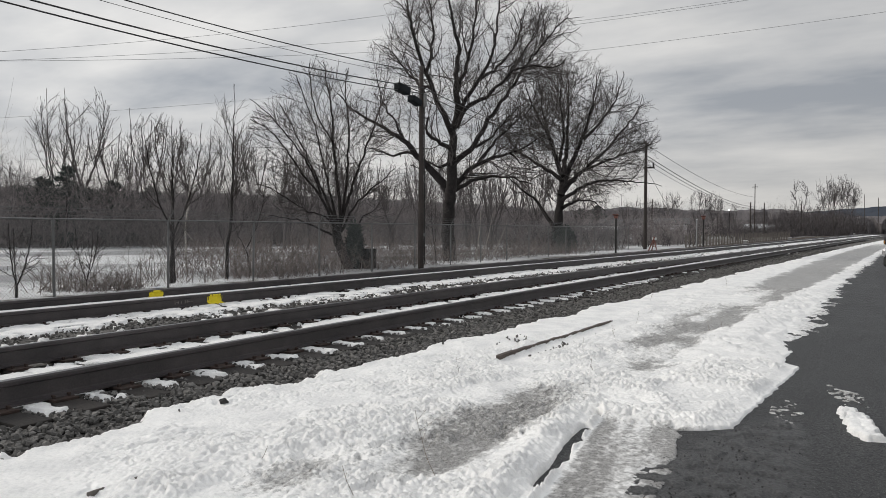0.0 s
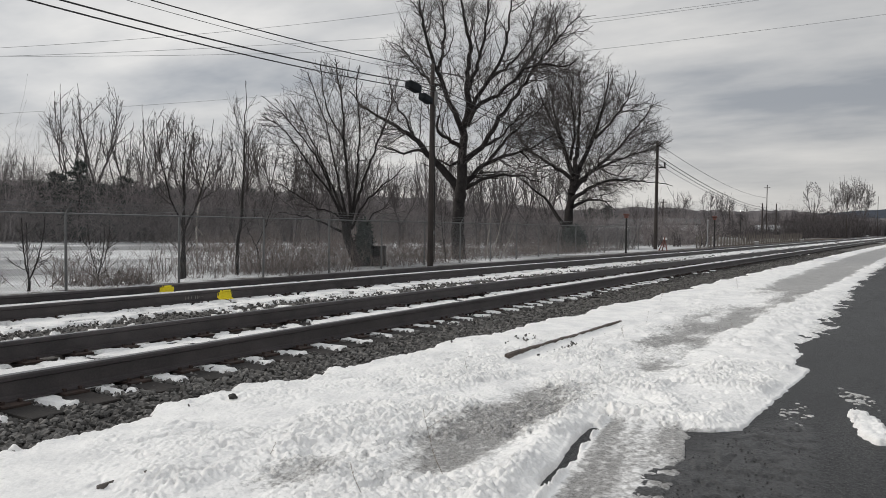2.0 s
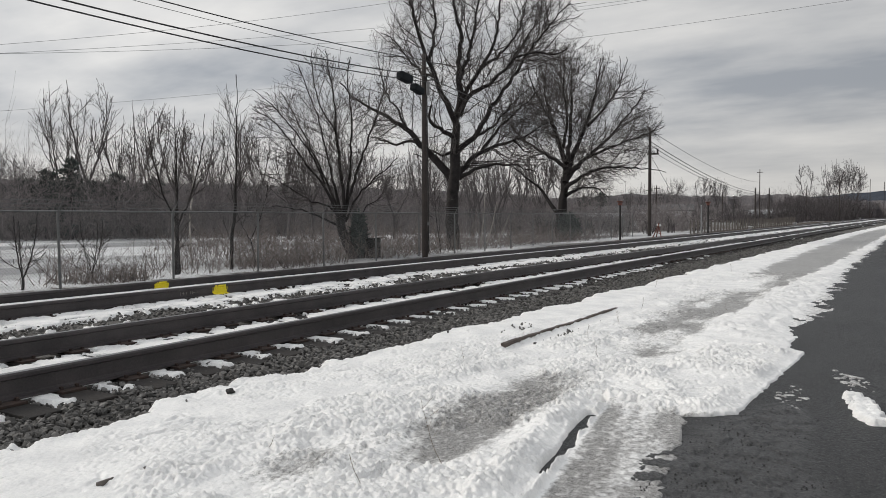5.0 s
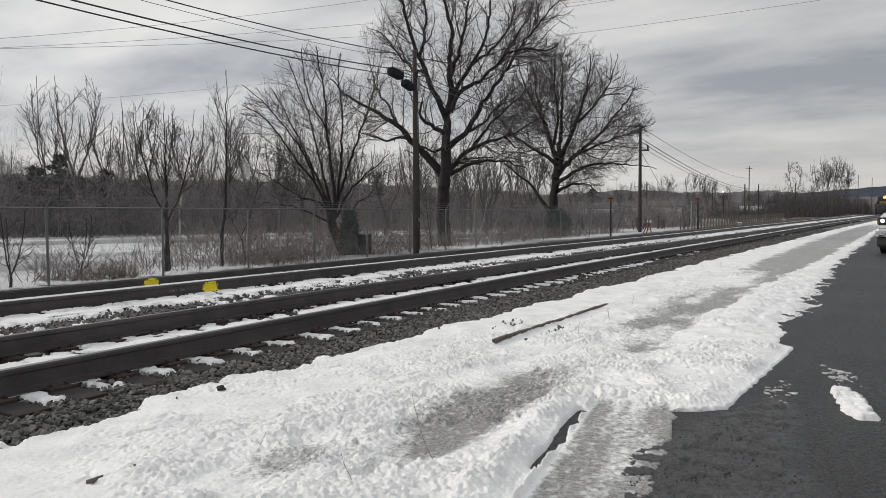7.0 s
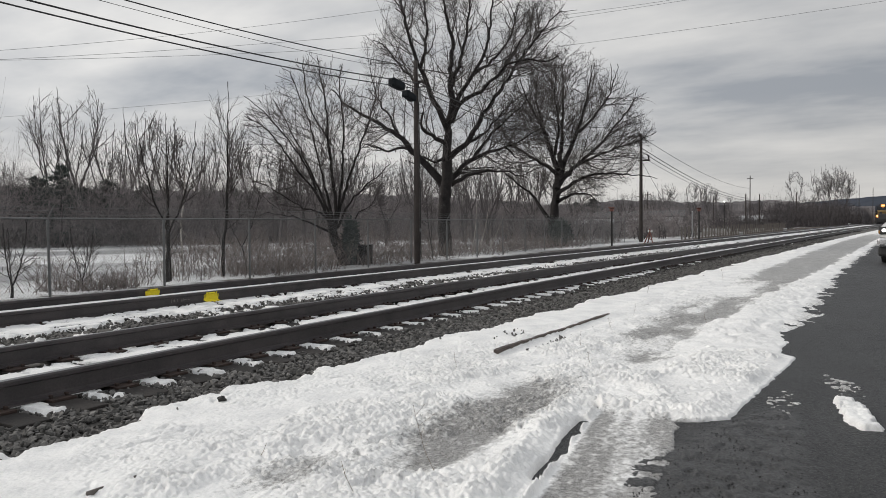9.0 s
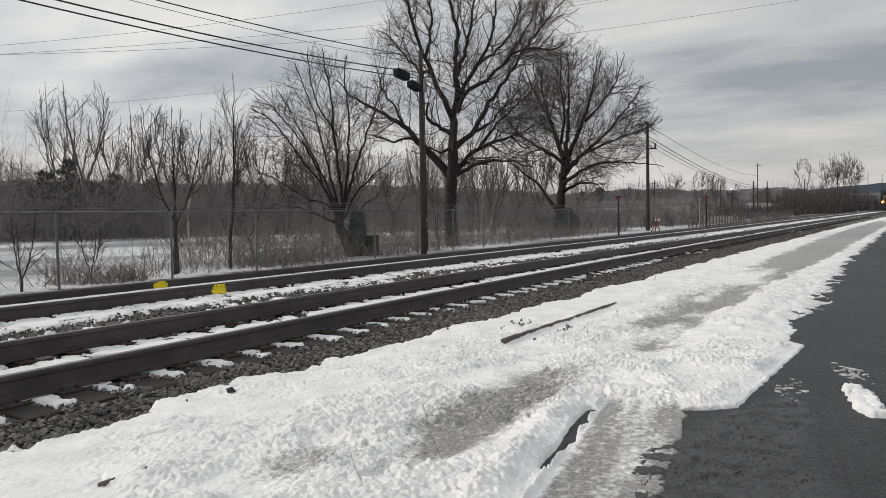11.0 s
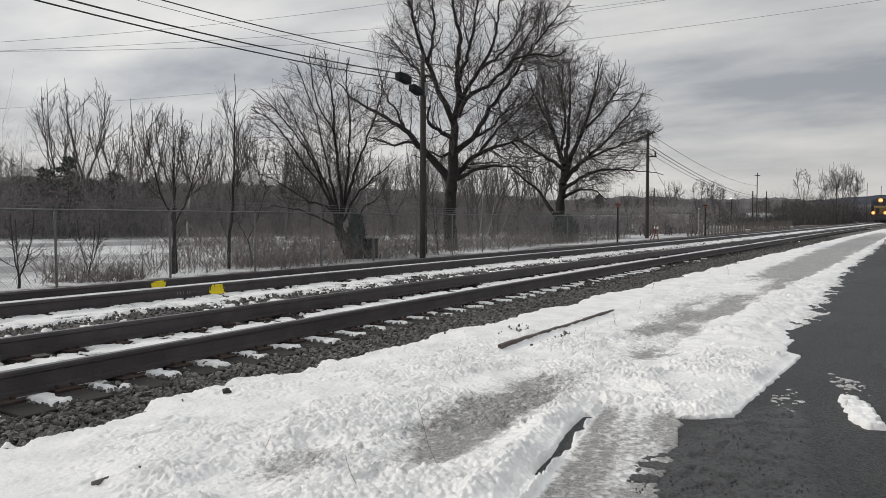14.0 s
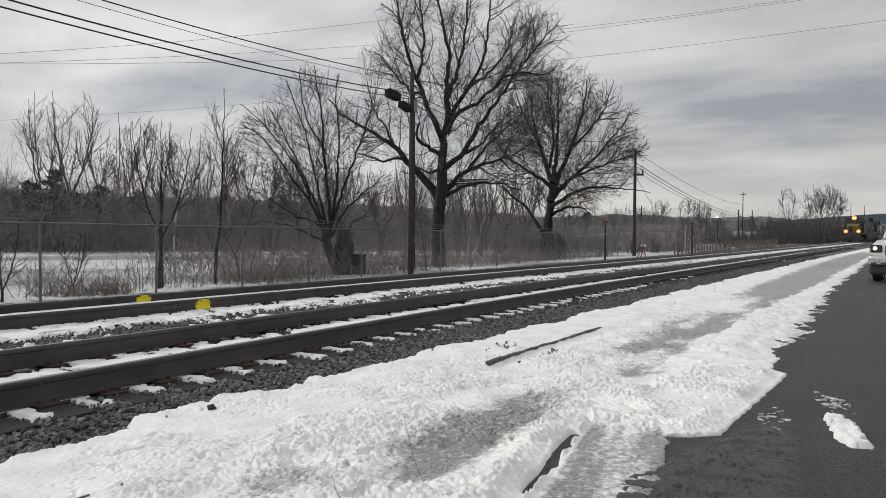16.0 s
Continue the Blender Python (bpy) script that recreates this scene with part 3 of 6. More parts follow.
def build_track_snow():
    label = "patchy white snow lying between the rails and ties"
    sheet("track_snow", np.concatenate([np.arange(-8, 0.6, 0.15), np.arange(0.6, 14, 0.034)]), np.arange(4.6, 12.3, 0.034), track_snow_z, SNOW, label, "snow", "stuff", track_melt)
    sheet("track_snow", np.concatenate([np.arange(13.97, 40, 0.08), np.arange(40, 90, 0.3), np.arange(90, 250, 1.5)]), np.arange(4.6, 12.3, 0.06), track_snow_z, SNOW, label, "snow", "stuff", track_melt)


# ---- railway ----
PROFILE = [(-0.076, 0), (0.076, 0), (0.076, 0.011), (0.03, 0.022), (0.010, 0.036), (0.009, 0.135), (0.036, 0.146), (0.0375, 0.172), (0.030, 0.185), (0.0, 0.187), (-0.030, 0.185), (-0.0375, 0.172), (-0.036, 0.146), (-0.009, 0.135), (-0.010, 0.036), (-0.03, 0.022), (-0.076, 0.011)]


def swept(profile, s, u, z0):
    pts = np.array(profile)
    n = len(pts)
    y = u - bend(s)
    z = z0 + rise(s)
    v = np.stack([np.repeat(s[:, None], n, 1), y[:, None] + pts[None, :, 0], z[:, None] + pts[None, :, 1]], -1).reshape(-1, 3)
    i = np.arange(n)
    j = (i + 1) % n
    f = (np.stack([i, j, j + n, i + n], 1)[None] + (np.arange(len(s) - 1) * n)[:, None, None]).reshape(-1, 4)
    return v, f


def make_rail(u, track):
    s = np.concatenate([np.arange(-20, 90, 1.0), np.arange(90, 300, 4.0)])
    v, f = swept(PROFILE, s, u, RAIL_Z - 0.187)
    rail = link_mesh("rail", v, f, RAIL_STEEL, track, label="dark brown steel rail with a worn bright head")
    cap = [(-0.0365, 0.173), (-0.029, 0.1862), (0.0, 0.1882), (0.029, 0.1862), (0.0365, 0.173), (0.03, 0.18), (-0.03, 0.18)]
    v, f = swept(cap, s, u, RAIL_Z - 0.187)
    link_mesh("running_surface", v, f, RAIL_HEAD, rail, label="worn bright running surface")
    return rail


def make_track(u0, u1, name_label):
    track = tagged(new("railway_track"), name_label, "railway track", "railway tracks", "structure")
    rails = [make_rail(u0, track), make_rail(u1, track)]
    mid = (u0 + u1) / 2
    bm = box(bmesh.new(), (0.225, 2.6, 0.17), (0, 0, -0.085), 0.012)
    tie = part("tie", bm, TIE_WOOD, track, "dark creosoted wooden tie")
    bm = box(bmesh.new(), (0.19, 0.36, 0.02), (0, 0, 0.010), 0.004)
    for sx in (-0.06, 0.06):
        for sy in (-0.105, 0.105):
            box(bm, (0.022, 0.03, 0.03), (sx, sy, 0.03), 0.005)
    plate = part("tie_plate", bm, PLATE_RUST, tie, "rusty tie plate with spikes")
    plate.matrix_parent_inverse = Matrix()
    plate.matrix_basis = pose(0, (u0 - mid), 0)
    second = copy_plain(plate, tie, pose(0, (u1 - mid), 0))
    rng = random.Random(int(u0 * 10))
    first = True
    for k in range(-16, 200):
        s = (k + 0.5) * 0.495
        m = pose(*on_line(s, mid + rng.uniform(-0.05, 0.05), TIE_TOP + rng.uniform(-0.006, 0.002)), 0, 0, rng.uniform(-1.2, 1.2) - math.degrees(float(np.interp(s, HEAD_S, HEAD_V))))
        if first:
            tie.matrix_basis = m
            first = False
            continue
        t = tie.copy()
        scene.collection.objects.link(t)
        t.matrix_basis = m
        if s < 32:
            copy_plain(plate, t, plate.matrix_basis)
            copy_plain(second, t, second.matrix_basis)
    return track, rails


def copy_plain(ob, parent, m):
    c = ob.copy()
    scene.collection.objects.link(c)
    c.parent = parent
    c.matrix_parent_inverse = Matrix()
    c.matrix_basis = m
    return c


def paint_patch(rail, s, u, width, high, seed):
    """A splash of spray paint on the web and foot of a rail, with an uneven outline."""
    rng = random.Random(seed)
    bm = bmesh.new()
    prof = [(-0.079, 0.004), (-0.078, 0.014), (-0.034, 0.026), (-0.014, 0.04), (-0.013, 0.08), (-0.013, 0.132), (-0.039, 0.146), (-0.0402, 0.171)]
    n = 30
    grid = []
    for i in range(n + 1):
        a = i / n * 2 - 1
        reach = 1 - 0.35 * a * a
        x = s + a * width / 2
        col = []
        for j, (du, dz) in enumerate(prof):
            jit = rng.uniform(-0.004, 0.004)
            col.append(bm.verts.new(on_line(x + jit, u + du, RAIL_Z - 0.187 + dz)))
        grid.append((reach, col))
    for i in range(n):
        for j in range(len(prof) - 1):
            h = prof[j][1] / 0.17
            if h > high * min(grid[i][0], grid[i + 1][0]) * rng.uniform(0.9, 1.1):
                continue
            if abs(i + 0.5 - n / 2) / (n / 2) > rng.uniform(0.72, 1.05):
                continue
            a, b = grid[i][1], grid[i + 1][1]
            bm.faces.new((a[j], b[j], b[j + 1], a[j + 1]))
    return part("paint_mark", bm, YELLOW, rail, "bright yellow sprayed paint mark")


def chalk_marks(rail, s, u):
    """Unreadable pale handwriting on the rail's web, as plain bars."""
    bm = bmesh.new()
    for ds, w, h in ((0, 0.012, 0.05), (0.05, 0.05, 0.01), (0.06, 0.012, 0.045), (0.12, 0.012, 0.04), (0.2, 0.012, 0.05), (0.24, 0.012, 0.05), (0.27, 0.05, 0.01), (0.34, 0.04, 0.01)):
        box(bm, (w, 0.003, h), on_line(s + ds, u - 0.0125, RAIL_Z - 0.187 + 0.085), 0.0)
    part("chalk_mark", bm, CHALK, rail, "faint pale handwriting marks")


def stone_shapes(count, rng):
    shapes = []
    for k in range(count):
        bm = bmesh.new()
        bmesh.ops.create_icosphere(bm, subdivisions=1, radius=1.0)
        v = np.array([tuple(x.co) for x in bm.verts])
        f = np.array([[x.index for x in fc.verts] for fc in bm.faces])
        bm.free()
        for _ in range(8):
            d = rng.normal(size=3)
            d /= np.linalg.norm(d)
            cut = rng.uniform(0.32, 0.66)
            over = v @ d - cut
            v = v - np.maximum(over, 0)[:, None] * d
        v = v * np.array([rng.uniform(1.1, 1.6), rng.uniform(0.8, 1.2), rng.uniform(0.6, 0.9)]) + rng.normal(0, 0.05, v.shape)
        shapes.append((v, f))
    return shapes


def build_stones(bed):
    rng = np.random.default_rng(4)
    shapes = stone_shapes(10, rng)
    meshes = []
    for v, f in shapes:
        me = bpy.data.meshes.new("stone")
        me.from_pydata((v * 0.026).tolist(), [], f.tolist())
        me.materials.append(STONE_ONE)
        meshes.append(me)

    def scatter(s0, s1, u0, u1, dens):
        n = int((s1 - s0) * (u1 - u0) * dens)
        return np.stack([rng.uniform(s0, s1, n), rng.uniform(u0, u1, n)], 1)
    shoulder = np.concatenate([scatter(1.2, 9, 3.9, 5.05, 900), scatter(9, 12, 3.6, 5.05, 480), scatter(12, 26, 3.4, 4.95, 210), scatter(26, 60, 3.3, 4.8, 70)])
    middle = np.concatenate([scatter(3, 16, 7.25, 8.95, 170), scatter(16, 40, 7.25, 8.9, 80)])
    gauge = scatter(2, 14, 5.2, 6.6, 60)
    far = np.concatenate([scatter(6, 30, 11.1, 12.6, 60)])
    # fewer stones lie on the ties than between them
    def off_ties(p):
        crib = np.abs(((p[:, 0] / 0.495) % 1.0) - 0.5) * 2
        tie_here = (crib < 0.5) & (((p[:, 1] > 4.55) & (p[:, 1] < 7.2)) | ((p[:, 1] > 8.95) & (p[:, 1] < 11.5)))
        return p[~(tie_here & (rng.uniform(size=len(p)) < 0.93))]
    pts = np.concatenate([off_ties(p) for p in (shoulder, middle, gauge, far)])
    near = np.where((pts[:, 0] > 1.9) & (pts[:, 0] < 3.9) & (pts[:, 1] > 4.0) & (pts[:, 1] < 4.7))[0][:290]
    for i in near:
        ob = new("stone", meshes[int(rng.integers(10))])
        ob.parent = bed
        s, u = pts[i]
        ob.matrix_basis = Matrix.LocRotScale(Vector(on_line(s, u, -0.012 + rng.uniform(0, 0.022))), Euler(rng.uniform(0, 6.28, 3)), Vector([rng.uniform(0.7, 1.25)] * 3))
    rest = np.setdiff1d(np.arange(len(pts)), near)
    sets = []
    for i in rest:
        v, f = shapes[int(rng.integers(10))]
        a, b, c = rng.uniform(0, 6.28, 3)
        ca, sa, cb, sb = math.cos(a), math.sin(a), math.cos(b), math.sin(b)
        rot = np.array([[ca, -sa, 0], [sa, ca, 0], [0, 0, 1]]) @ np.array([[1, 0, 0], [0, cb, -sb], [0, sb, cb]])
        s, u = pts[i]
        size = 0.025 * rng.uniform(0.6, 1.35) * (1 + 0.25 * (s > 26))
        z = np.interp(u, [3.3, 4.1, 4.5], [-0.018, -0.016, -0.01])
        sets.append((v @ rot.T * size + np.array(on_line(s, u, z + rng.uniform(0, 0.022))), f))
    v, f = joined(sets)
    ob = link_mesh("loose_stones", v, f, STONES, bed)
    tagged(ob, "grey crushed stones of mixed size", kind="stuff")


# ---- poles and wires ----
def wire_mesh(bm_sets, a, b, sag, r, n=18):
    t = np.linspace(0, 1, n + 1)
    p = np.array(a)[None] * (1 - t[:, None]) + np.array(b)[None] * t[:, None]
    p[:, 2] -= sag * 4 * t * (1 - t)
    bm_sets.append(tubes(p[:-1], p[1:], np.full(n, r), np.full(n, r), 5))


def cable(name, a, b, sag, r, label, material=None, group="overhead wires"):
    n, m = 28, 5
    t = np.linspace(0, 1, n + 1)[:, None]
    p = np.array(a)[None] * (1 - t) + np.array(b)[None] * t
    p[:, 2:] -= sag * 4 * t * (1 - t)
    d = np.array(b) - np.array(a)
    side = np.array([-d[1], d[0], 0]) / np.hypot(d[0], d[1])
    th = np.arange(m) * 2 * np.pi / m
    ring = side[None] * np.cos(th)[:, None] * r + np.array([[0, 0, r]]) * np.sin(th)[:, None]
    v = (p[:, None] + ring[None]).reshape(-1, 3)
    i = np.arange(m)
    j = (i + 1) % m
    f = (np.stack([i, j, j + m, i + m], 1)[None] + (np.arange(n) * m)[:, None, None]).reshape(-1, 4)
    ob = link_mesh(name, v, f, material or CABLE, smooth=True)
    return tagged(ob, label, "cable", group)


def utility_pole(x, y, z0, top, r, lean=0.0):
    p = thing("utility_pole", pose(x, y, z0, 0, lean, 0), "tall weathered brown wooden utility pole beside the tracks", "utility pole", "poles along the railway")
    h = top - z0
    bm = bmesh.new()
    rng = random.Random(int(x))
    last, n = None, 14
    for k in range(13):
        t = k / 12
        rr = r * (1 - 0.32 * t)
        ring = [bm.verts.new((rr * math.cos(a * 6.283 / n) * rng.uniform(0.97, 1.03), rr * math.sin(a * 6.283 / n), h * t)) for a in range(n)]
        if last:
            for a in range(n):
                bm.faces.new((last[a], last[(a + 1) % n], ring[(a + 1) % n], ring[a]))
        last = ring
    bm.faces.new(last)
    part("shaft", bm, POLE_WOOD, p, smooth=True)
    return p, h


def build_poles():
    p, h = utility_pole(22.9, 13.8, -0.2, 7.55, 0.118)
    # cable splice cases hung on the wires by the pole
    for k, (x, z, ln) in enumerate(((21.45, 6.42, 0.72), (22.3, 6.14, 0.62))):
        bm = box(bmesh.new(), (ln, 0.3, 0.30 - 0.04 * k), (0, 0, 0), 0.07)
        ob = part("splice_case", bm, CAN)
        ob.matrix_world = pose(x, 13.72, z, 0, 6 + 5 * k, 0)
        tagged(ob, "dark grey cable splice case hung under the wires", "splice case", "splice cases")
        for a in (-0.3, 0.3):
            part("hanger", rod(bmesh.new(), (a * ln, 0, 0.12), (a * ln, 0.0, 0.30), 0.015), CABLE, ob)
    bm = bmesh.new()
    box(bm, (0.1, 0.1, 0.5), (0, -0.17, h - 1.3), 0.01)
    part("bracket", bm, ZINC, p)
    part("tag", box(bmesh.new(), (0.12, 0.03, 0.12), (0, -0.16, 1.4), 0.004), ZINC, p)
    bm = bmesh.new()
    rod(bm, (0.0, -0.165, 0.3), (0, -0.12, h - 0.8), 0.02)
    part("conduit", bm, BLACK_STEEL, p)
    p2, h2 = utility_pole(58.3, 13.8, 0.0, 8.75, 0.155)
    bm = bmesh.new()
    box(bm, (0.3, 0.9, 0.12), (0.25, -0.2, h2 - 2.1), 0.01)
    part("bracket", bm, POLE_WOOD, p2)
    part("insulator", rod(bmesh.new(), (0.25, -0.55, h2 - 2.04), (0.25, -0.55, h2 - 1.7), 0.07), BLACK_STEEL, p2)
    # spans: a, b, sag, radius
    prev = (-14.0, 13.8)
    for za, sag, r in ((7.3, 1.05, 0.016), (6.72, 1.0, 0.02), (6.5, 0.95, 0.018)):
        cable("power_cable", (22.9, 13.7, za), (prev[0], prev[1], za), sag, r, "thick black overhead cable sagging between wooden poles")
    cable("power_cable", (22.9, 13.7, 7.1), (prev[0], prev[1], 7.1), 1.0, 0.007, "thin black overhead wire sagging between wooden poles")
    for za, zb, r in ((6.72, 7.2, 0.02), (6.5, 6.9, 0.018), (7.3, 8.0, 0.01)):
        cable("power_cable", (22.9, 13.7, za), (58.3, 13.7, zb), 0.75, r, "black overhead cable running behind bare branches")
    far = (139.3, 13.4)
    for za, zb, r in ((8.5, 6.8, 0.018), (7.6, 5.0, 0.03), (7.3, 4.6, 0.026), (6.9, 4.5, 0.016)):
        cable("power_cable", (58.3, 13.7, za), (far[0], far[1], zb + 1.2), 0.9, r, "black overhead cable between distant poles")
    cable("guy_wire", (58.4, 13.8, 6.6), (68.0, 12.5, 1.0), 0.0, 0.015, "thin guy wire from a wooden pole", group="guy wires")
    for x, y, top, r in ((139.3, 13.4, 10.3, 0.10), (138.2, 14.0, 7.0, 0.15), (160, 6.7, 7.9, 0.12), (150.0, 0.9, 9.6, 0.07), (117.0, 26.6, 6.9, 0.14), (116.0, 27.6, 6.6, 0.14), (146, 12.4, 7.2, 0.13), (170, 24, 7.5, 0.12), (190, -5, 10.5, 0.08), (196, -8, 10.0, 0.09)):
        q, hh = utility_pole(x, y, float(rise(x)) - 0.3, top, r)
        if r in (0.10, 0.14):
            part("crossarm", box(bmesh.new(), (0.1, 1.0, 0.1), (0.12, 0, hh - 0.5), 0.02), POLE_WOOD, q)
    # long spans high behind the trees
    for a, b, sag in (((20, 66, 13.0), (64, 30, 24.5), 1.0), ((20, 66, 12.7), (64, 30, 21.5), 0.6), ((20, 66, 13.2), (64, 30, 19.9), 0.6), ((64, 30, 18.4), (74, -22, 21.5), 0.4), ((64, 30, 21.4), (72, 2, 23.4), 0.2), ((64, 30, 20.9), (72, 2, 23.2), 0.1)):
        cable("transmission_wire", a, b, sag, 0.016, "thin pale transmission wire high against the clouds", FAR_CABLE, "transmission wires")
    cable("transmission_wire", (30, 86, 11.2), (78, 52, 20.5), 0.5, 0.016, "thin pale transmission wire high against the clouds", FAR_CABLE, "transmission wires")


# ---- fence ----
def build_fence():
    f = tagged(new("chain_link_fence"), "galvanised chain-link fence topped with barbed wire", "fence")
    x0, x1, y = -3.0, 57.5, 15.0

    def top(x):
        return 1.55 + 0.005 * (x - 10)
    bm = bmesh.new()
    rod(bm, (0, 0, -0.3), (0, 0, 1.78), 0.03, 0.03, 10)
    rod(bm, (0, 0, 1.78), (0, 0, 1.80), 0.035, 0.02, 10)
    post = part("post", bm, ZINC, f)
    bm = bmesh.new()
    rod(bm, (0, 0, 1.76), (0.06, -0.16, 2.06), 0.016, 0.012, 8)
    arm = part("barb_arm", bm, ZINC, post)
    xs = [9.32 + 3.02 * k for k in range(-4, 17)]
    for i, x in enumerate(xs):
        p = post if i == 0 else copy_plain(post, f, Matrix())
        p.matrix_basis = pose(x, y, top(x) - 1.78, 0, random.Random(i).uniform(-1, 1), 0)
        if i:
            copy_plain(arm, p, Matrix())
    for a, b in zip(xs[:-1], xs[1:]):
        part("top_rail", rod(bmesh.new(), (a, y, top(a)), (b, y, top(b)), 0.022, 0.022, 8), ZINC, f)
    for k in range(3):
        sets = []
        for a, b in zip(xs[:-1], xs[1:]):
            dz = 0.09 + 0.08 * k
            wire_mesh(sets, (a + 0.06 * dz / 0.3, y - 0.16 * dz / 0.3, top(a) + dz), (b + 0.06 * dz / 0.3, y - 0.16 * dz / 0.3, top(b) + dz), 0.015, 0.0062, 6)
            n = 20
            bx = np.linspace(a, b, n)
            c = np.stack([bx, np.full(n, y - 0.16 * dz / 0.3), top(bx) + dz], 1)
            sets.append(tubes(c - np.array([[0.01, 0, 0.02]]), c + np.array([[0.01, 0, 0.02]]), np.full(n, 0.003), np.full(n, 0.003), 3))
        v, q = joined(sets)
        link_mesh("barbed_wire", v, q, ZINC, f)
    # the diamond mesh: two families of slanting wires
    step, low = 0.076, -0.18
    n = int((x1 - x0 + 4) / step)
    sets = []
    for sign in (1, -1):
        a = x0 - 2 + np.arange(n) * step
        h = 1.72
        p0 = np.stack([a, np.full(n, y + 0.004 * sign), np.full(n, low)], 1)
        p1 = np.stack([a + sign * h, np.full(n, y + 0.004 * sign), np.full(n, low + h)], 1)
        p0[:, 2] += 0.005 * (p0[:, 0] - 10)
        p1[:, 2] += 0.005 * (p1[:, 0] - 10)
        ok = (np.minimum(p0[:, 0], p1[:, 0]) > x0) & (np.maximum(p0[:, 0], p1[:, 0]) < x1)
        sets.append(tubes(p0[ok], p1[ok], np.full(ok.sum(), 0.0022), np.full(ok.sum(), 0.0022), 3))
    v, q = joined(sets)
    tagged(link_mesh("wire_mesh", v, q, ZINC, f), "galvanised diamond wire mesh", kind="stuff")


# ---- trees ----
def eased(pts, per):
    """A smooth curve through points, with about so many metres between its own points."""
    p = np.array(pts, float)
    p = np.concatenate([[2 * p[0] - p[1]], p, [2 * p[-1] - p[-2]]])
    out = []
    for k in range(1, len(p) - 2):
        n = max(2, int(np.linalg.norm(p[k + 1] - p[k]) / per))
        t = np.arange(n)[:, None] / n
        out.append(0.5 * (2 * p[k] + (p[k + 1] - p[k - 1]) * t + (2 * p[k - 1] - 5 * p[k] + 4 * p[k + 1] - p[k + 2]) * t ** 2 + (3 * p[k] - p[k - 1] - 3 * p[k + 1] + p[k + 2]) * t ** 3))
    out.append(p[-2][None])
    return np.concatenate(out)


class Boughs:
    """A bare tree: hand-laid limbs, then branches, shoots and twigs that spring from them within the crown's outline."""

    def __init__(self, seed, ovals):
        self.rng = np.random.default_rng(seed)
        self.c, self.r = np.array([o[0] for o in ovals]), np.array([o[1] for o in ovals])
        self.edges, self.swept = [], []
        self.level = None

    def keep(self, a, b, r0, r1):
        self.edges.append((a, b, r0, r1))

    def inside(self, p, slack):
        q = (((p[:, :, None, :] - self.c) / self.r) ** 2).sum(-1).min(-1)
        return q < slack[:, None]

    def limbs(self, lines, per=0.28, rough=0.03):
        """lines: points, radius at the start, radius at the end."""
        segs = []
        for pts, ra, rb in lines:
            p = eased(pts, per)
            p[1:-1] += self.rng.normal(0, rough, (len(p) - 2, 3))
            t = np.linspace(0, 1, len(p))
            r = ra + (rb - ra) * t ** 0.7
            r = r * (1 + 0.015 * self.rng.normal(size=len(p)))
            self.sweep(p, r)
            segs.append((p[:-1], p[1:], r[:-1], r[1:], t[:-1]))
        self.level = self.first = [np.concatenate([x[i] for x in segs]) for i in range(5)]

    def sweep(self, p, r, n=10):
        """One unbroken skin along a limb."""
        d = np.gradient(p, axis=0)
        d /= np.linalg.norm(d, axis=1, keepdims=True) + 1e-9
        ref = np.eye(3)[np.argmin(np.abs(d).max(0))]
        a = np.cross(d, ref)
        a /= np.linalg.norm(a, axis=1, keepdims=True) + 1e-9
        b = np.cross(d, a)
        th = np.arange(n) * 2 * np.pi / n
        wide = r[:, None] * (1 + 0.07 * self.rng.normal(size=(1, n)))
        v = p[:, None] + (a[:, None] * np.cos(th)[None, :, None] + b[:, None] * np.sin(th)[None, :, None]) * wide[..., None]
        i = np.arange(n)
        j = (i + 1) % n
        f = (np.stack([i, i + n, j + n, j], 1)[None] + (np.arange(len(p) - 1) * n)[:, None, None]).reshape(-1, 4)
        self.swept.append((v.reshape(-1, 3), f))

    def shoot(self, spacing, length, angle, steps, up, wander, thick, tip, start=0.15, out=0.0):
        """Springs a new order of branches from the last one."""
        a, b, r0, r1, t = self.level
        rng = self.rng
        ln = np.linalg.norm(b - a, axis=1) * (t >= start)
        n = int(ln.sum() / spacing)
        pick = rng.choice(len(a), n, p=ln / ln.sum())
        f = rng.uniform(size=(n, 1))
        p = a[pick] + (b[pick] - a[pick]) * f
        d = b[pick] - a[pick]
        d /= np.linalg.norm(d, axis=1, keepdims=True) + 1e-9
        side = np.cross(d, rng.normal(size=(n, 3)))
        side /= np.linalg.norm(side, axis=1, keepdims=True) + 1e-9
        ang = np.radians(rng.normal(angle, 12, (n, 1)))
        d = np.cos(ang) * d + np.sin(ang) * side
        if out:
            mid = self.c.mean(0)
            away = (p - mid) * np.array([1, 1, 0.4])
            d = d + out * away / (np.linalg.norm(away, axis=1, keepdims=True) + 0.5)
            d /= np.linalg.norm(d, axis=1, keepdims=True)
        size = rng.uniform(length[0], length[1], (n, 1)) * (1.1 - 0.45 * t[pick][:, None])
        rad = np.minimum(r1[pick] * 0.7, thick * rng.uniform(0.7, 1.15, n))
        rad = np.maximum(rad, tip)
        pts = [p]
        for k in range(steps):
            d = d + rng.normal(0, wander, (n, 3))
            d[:, 2] += up
            d /= np.linalg.norm(d, axis=1, keepdims=True)
            pts.append(pts[-1] + d * size / steps)
        pts = np.stack(pts, 1)
        ok = np.cumprod(self.inside(pts, rng.uniform(0.8, 1.22, n)), 1).astype(bool)
        w = np.linspace(0, 1, steps + 1)
        rr = rad[:, None] + (tip - rad[:, None]) * w[None]
        m = ok[:, 1:]
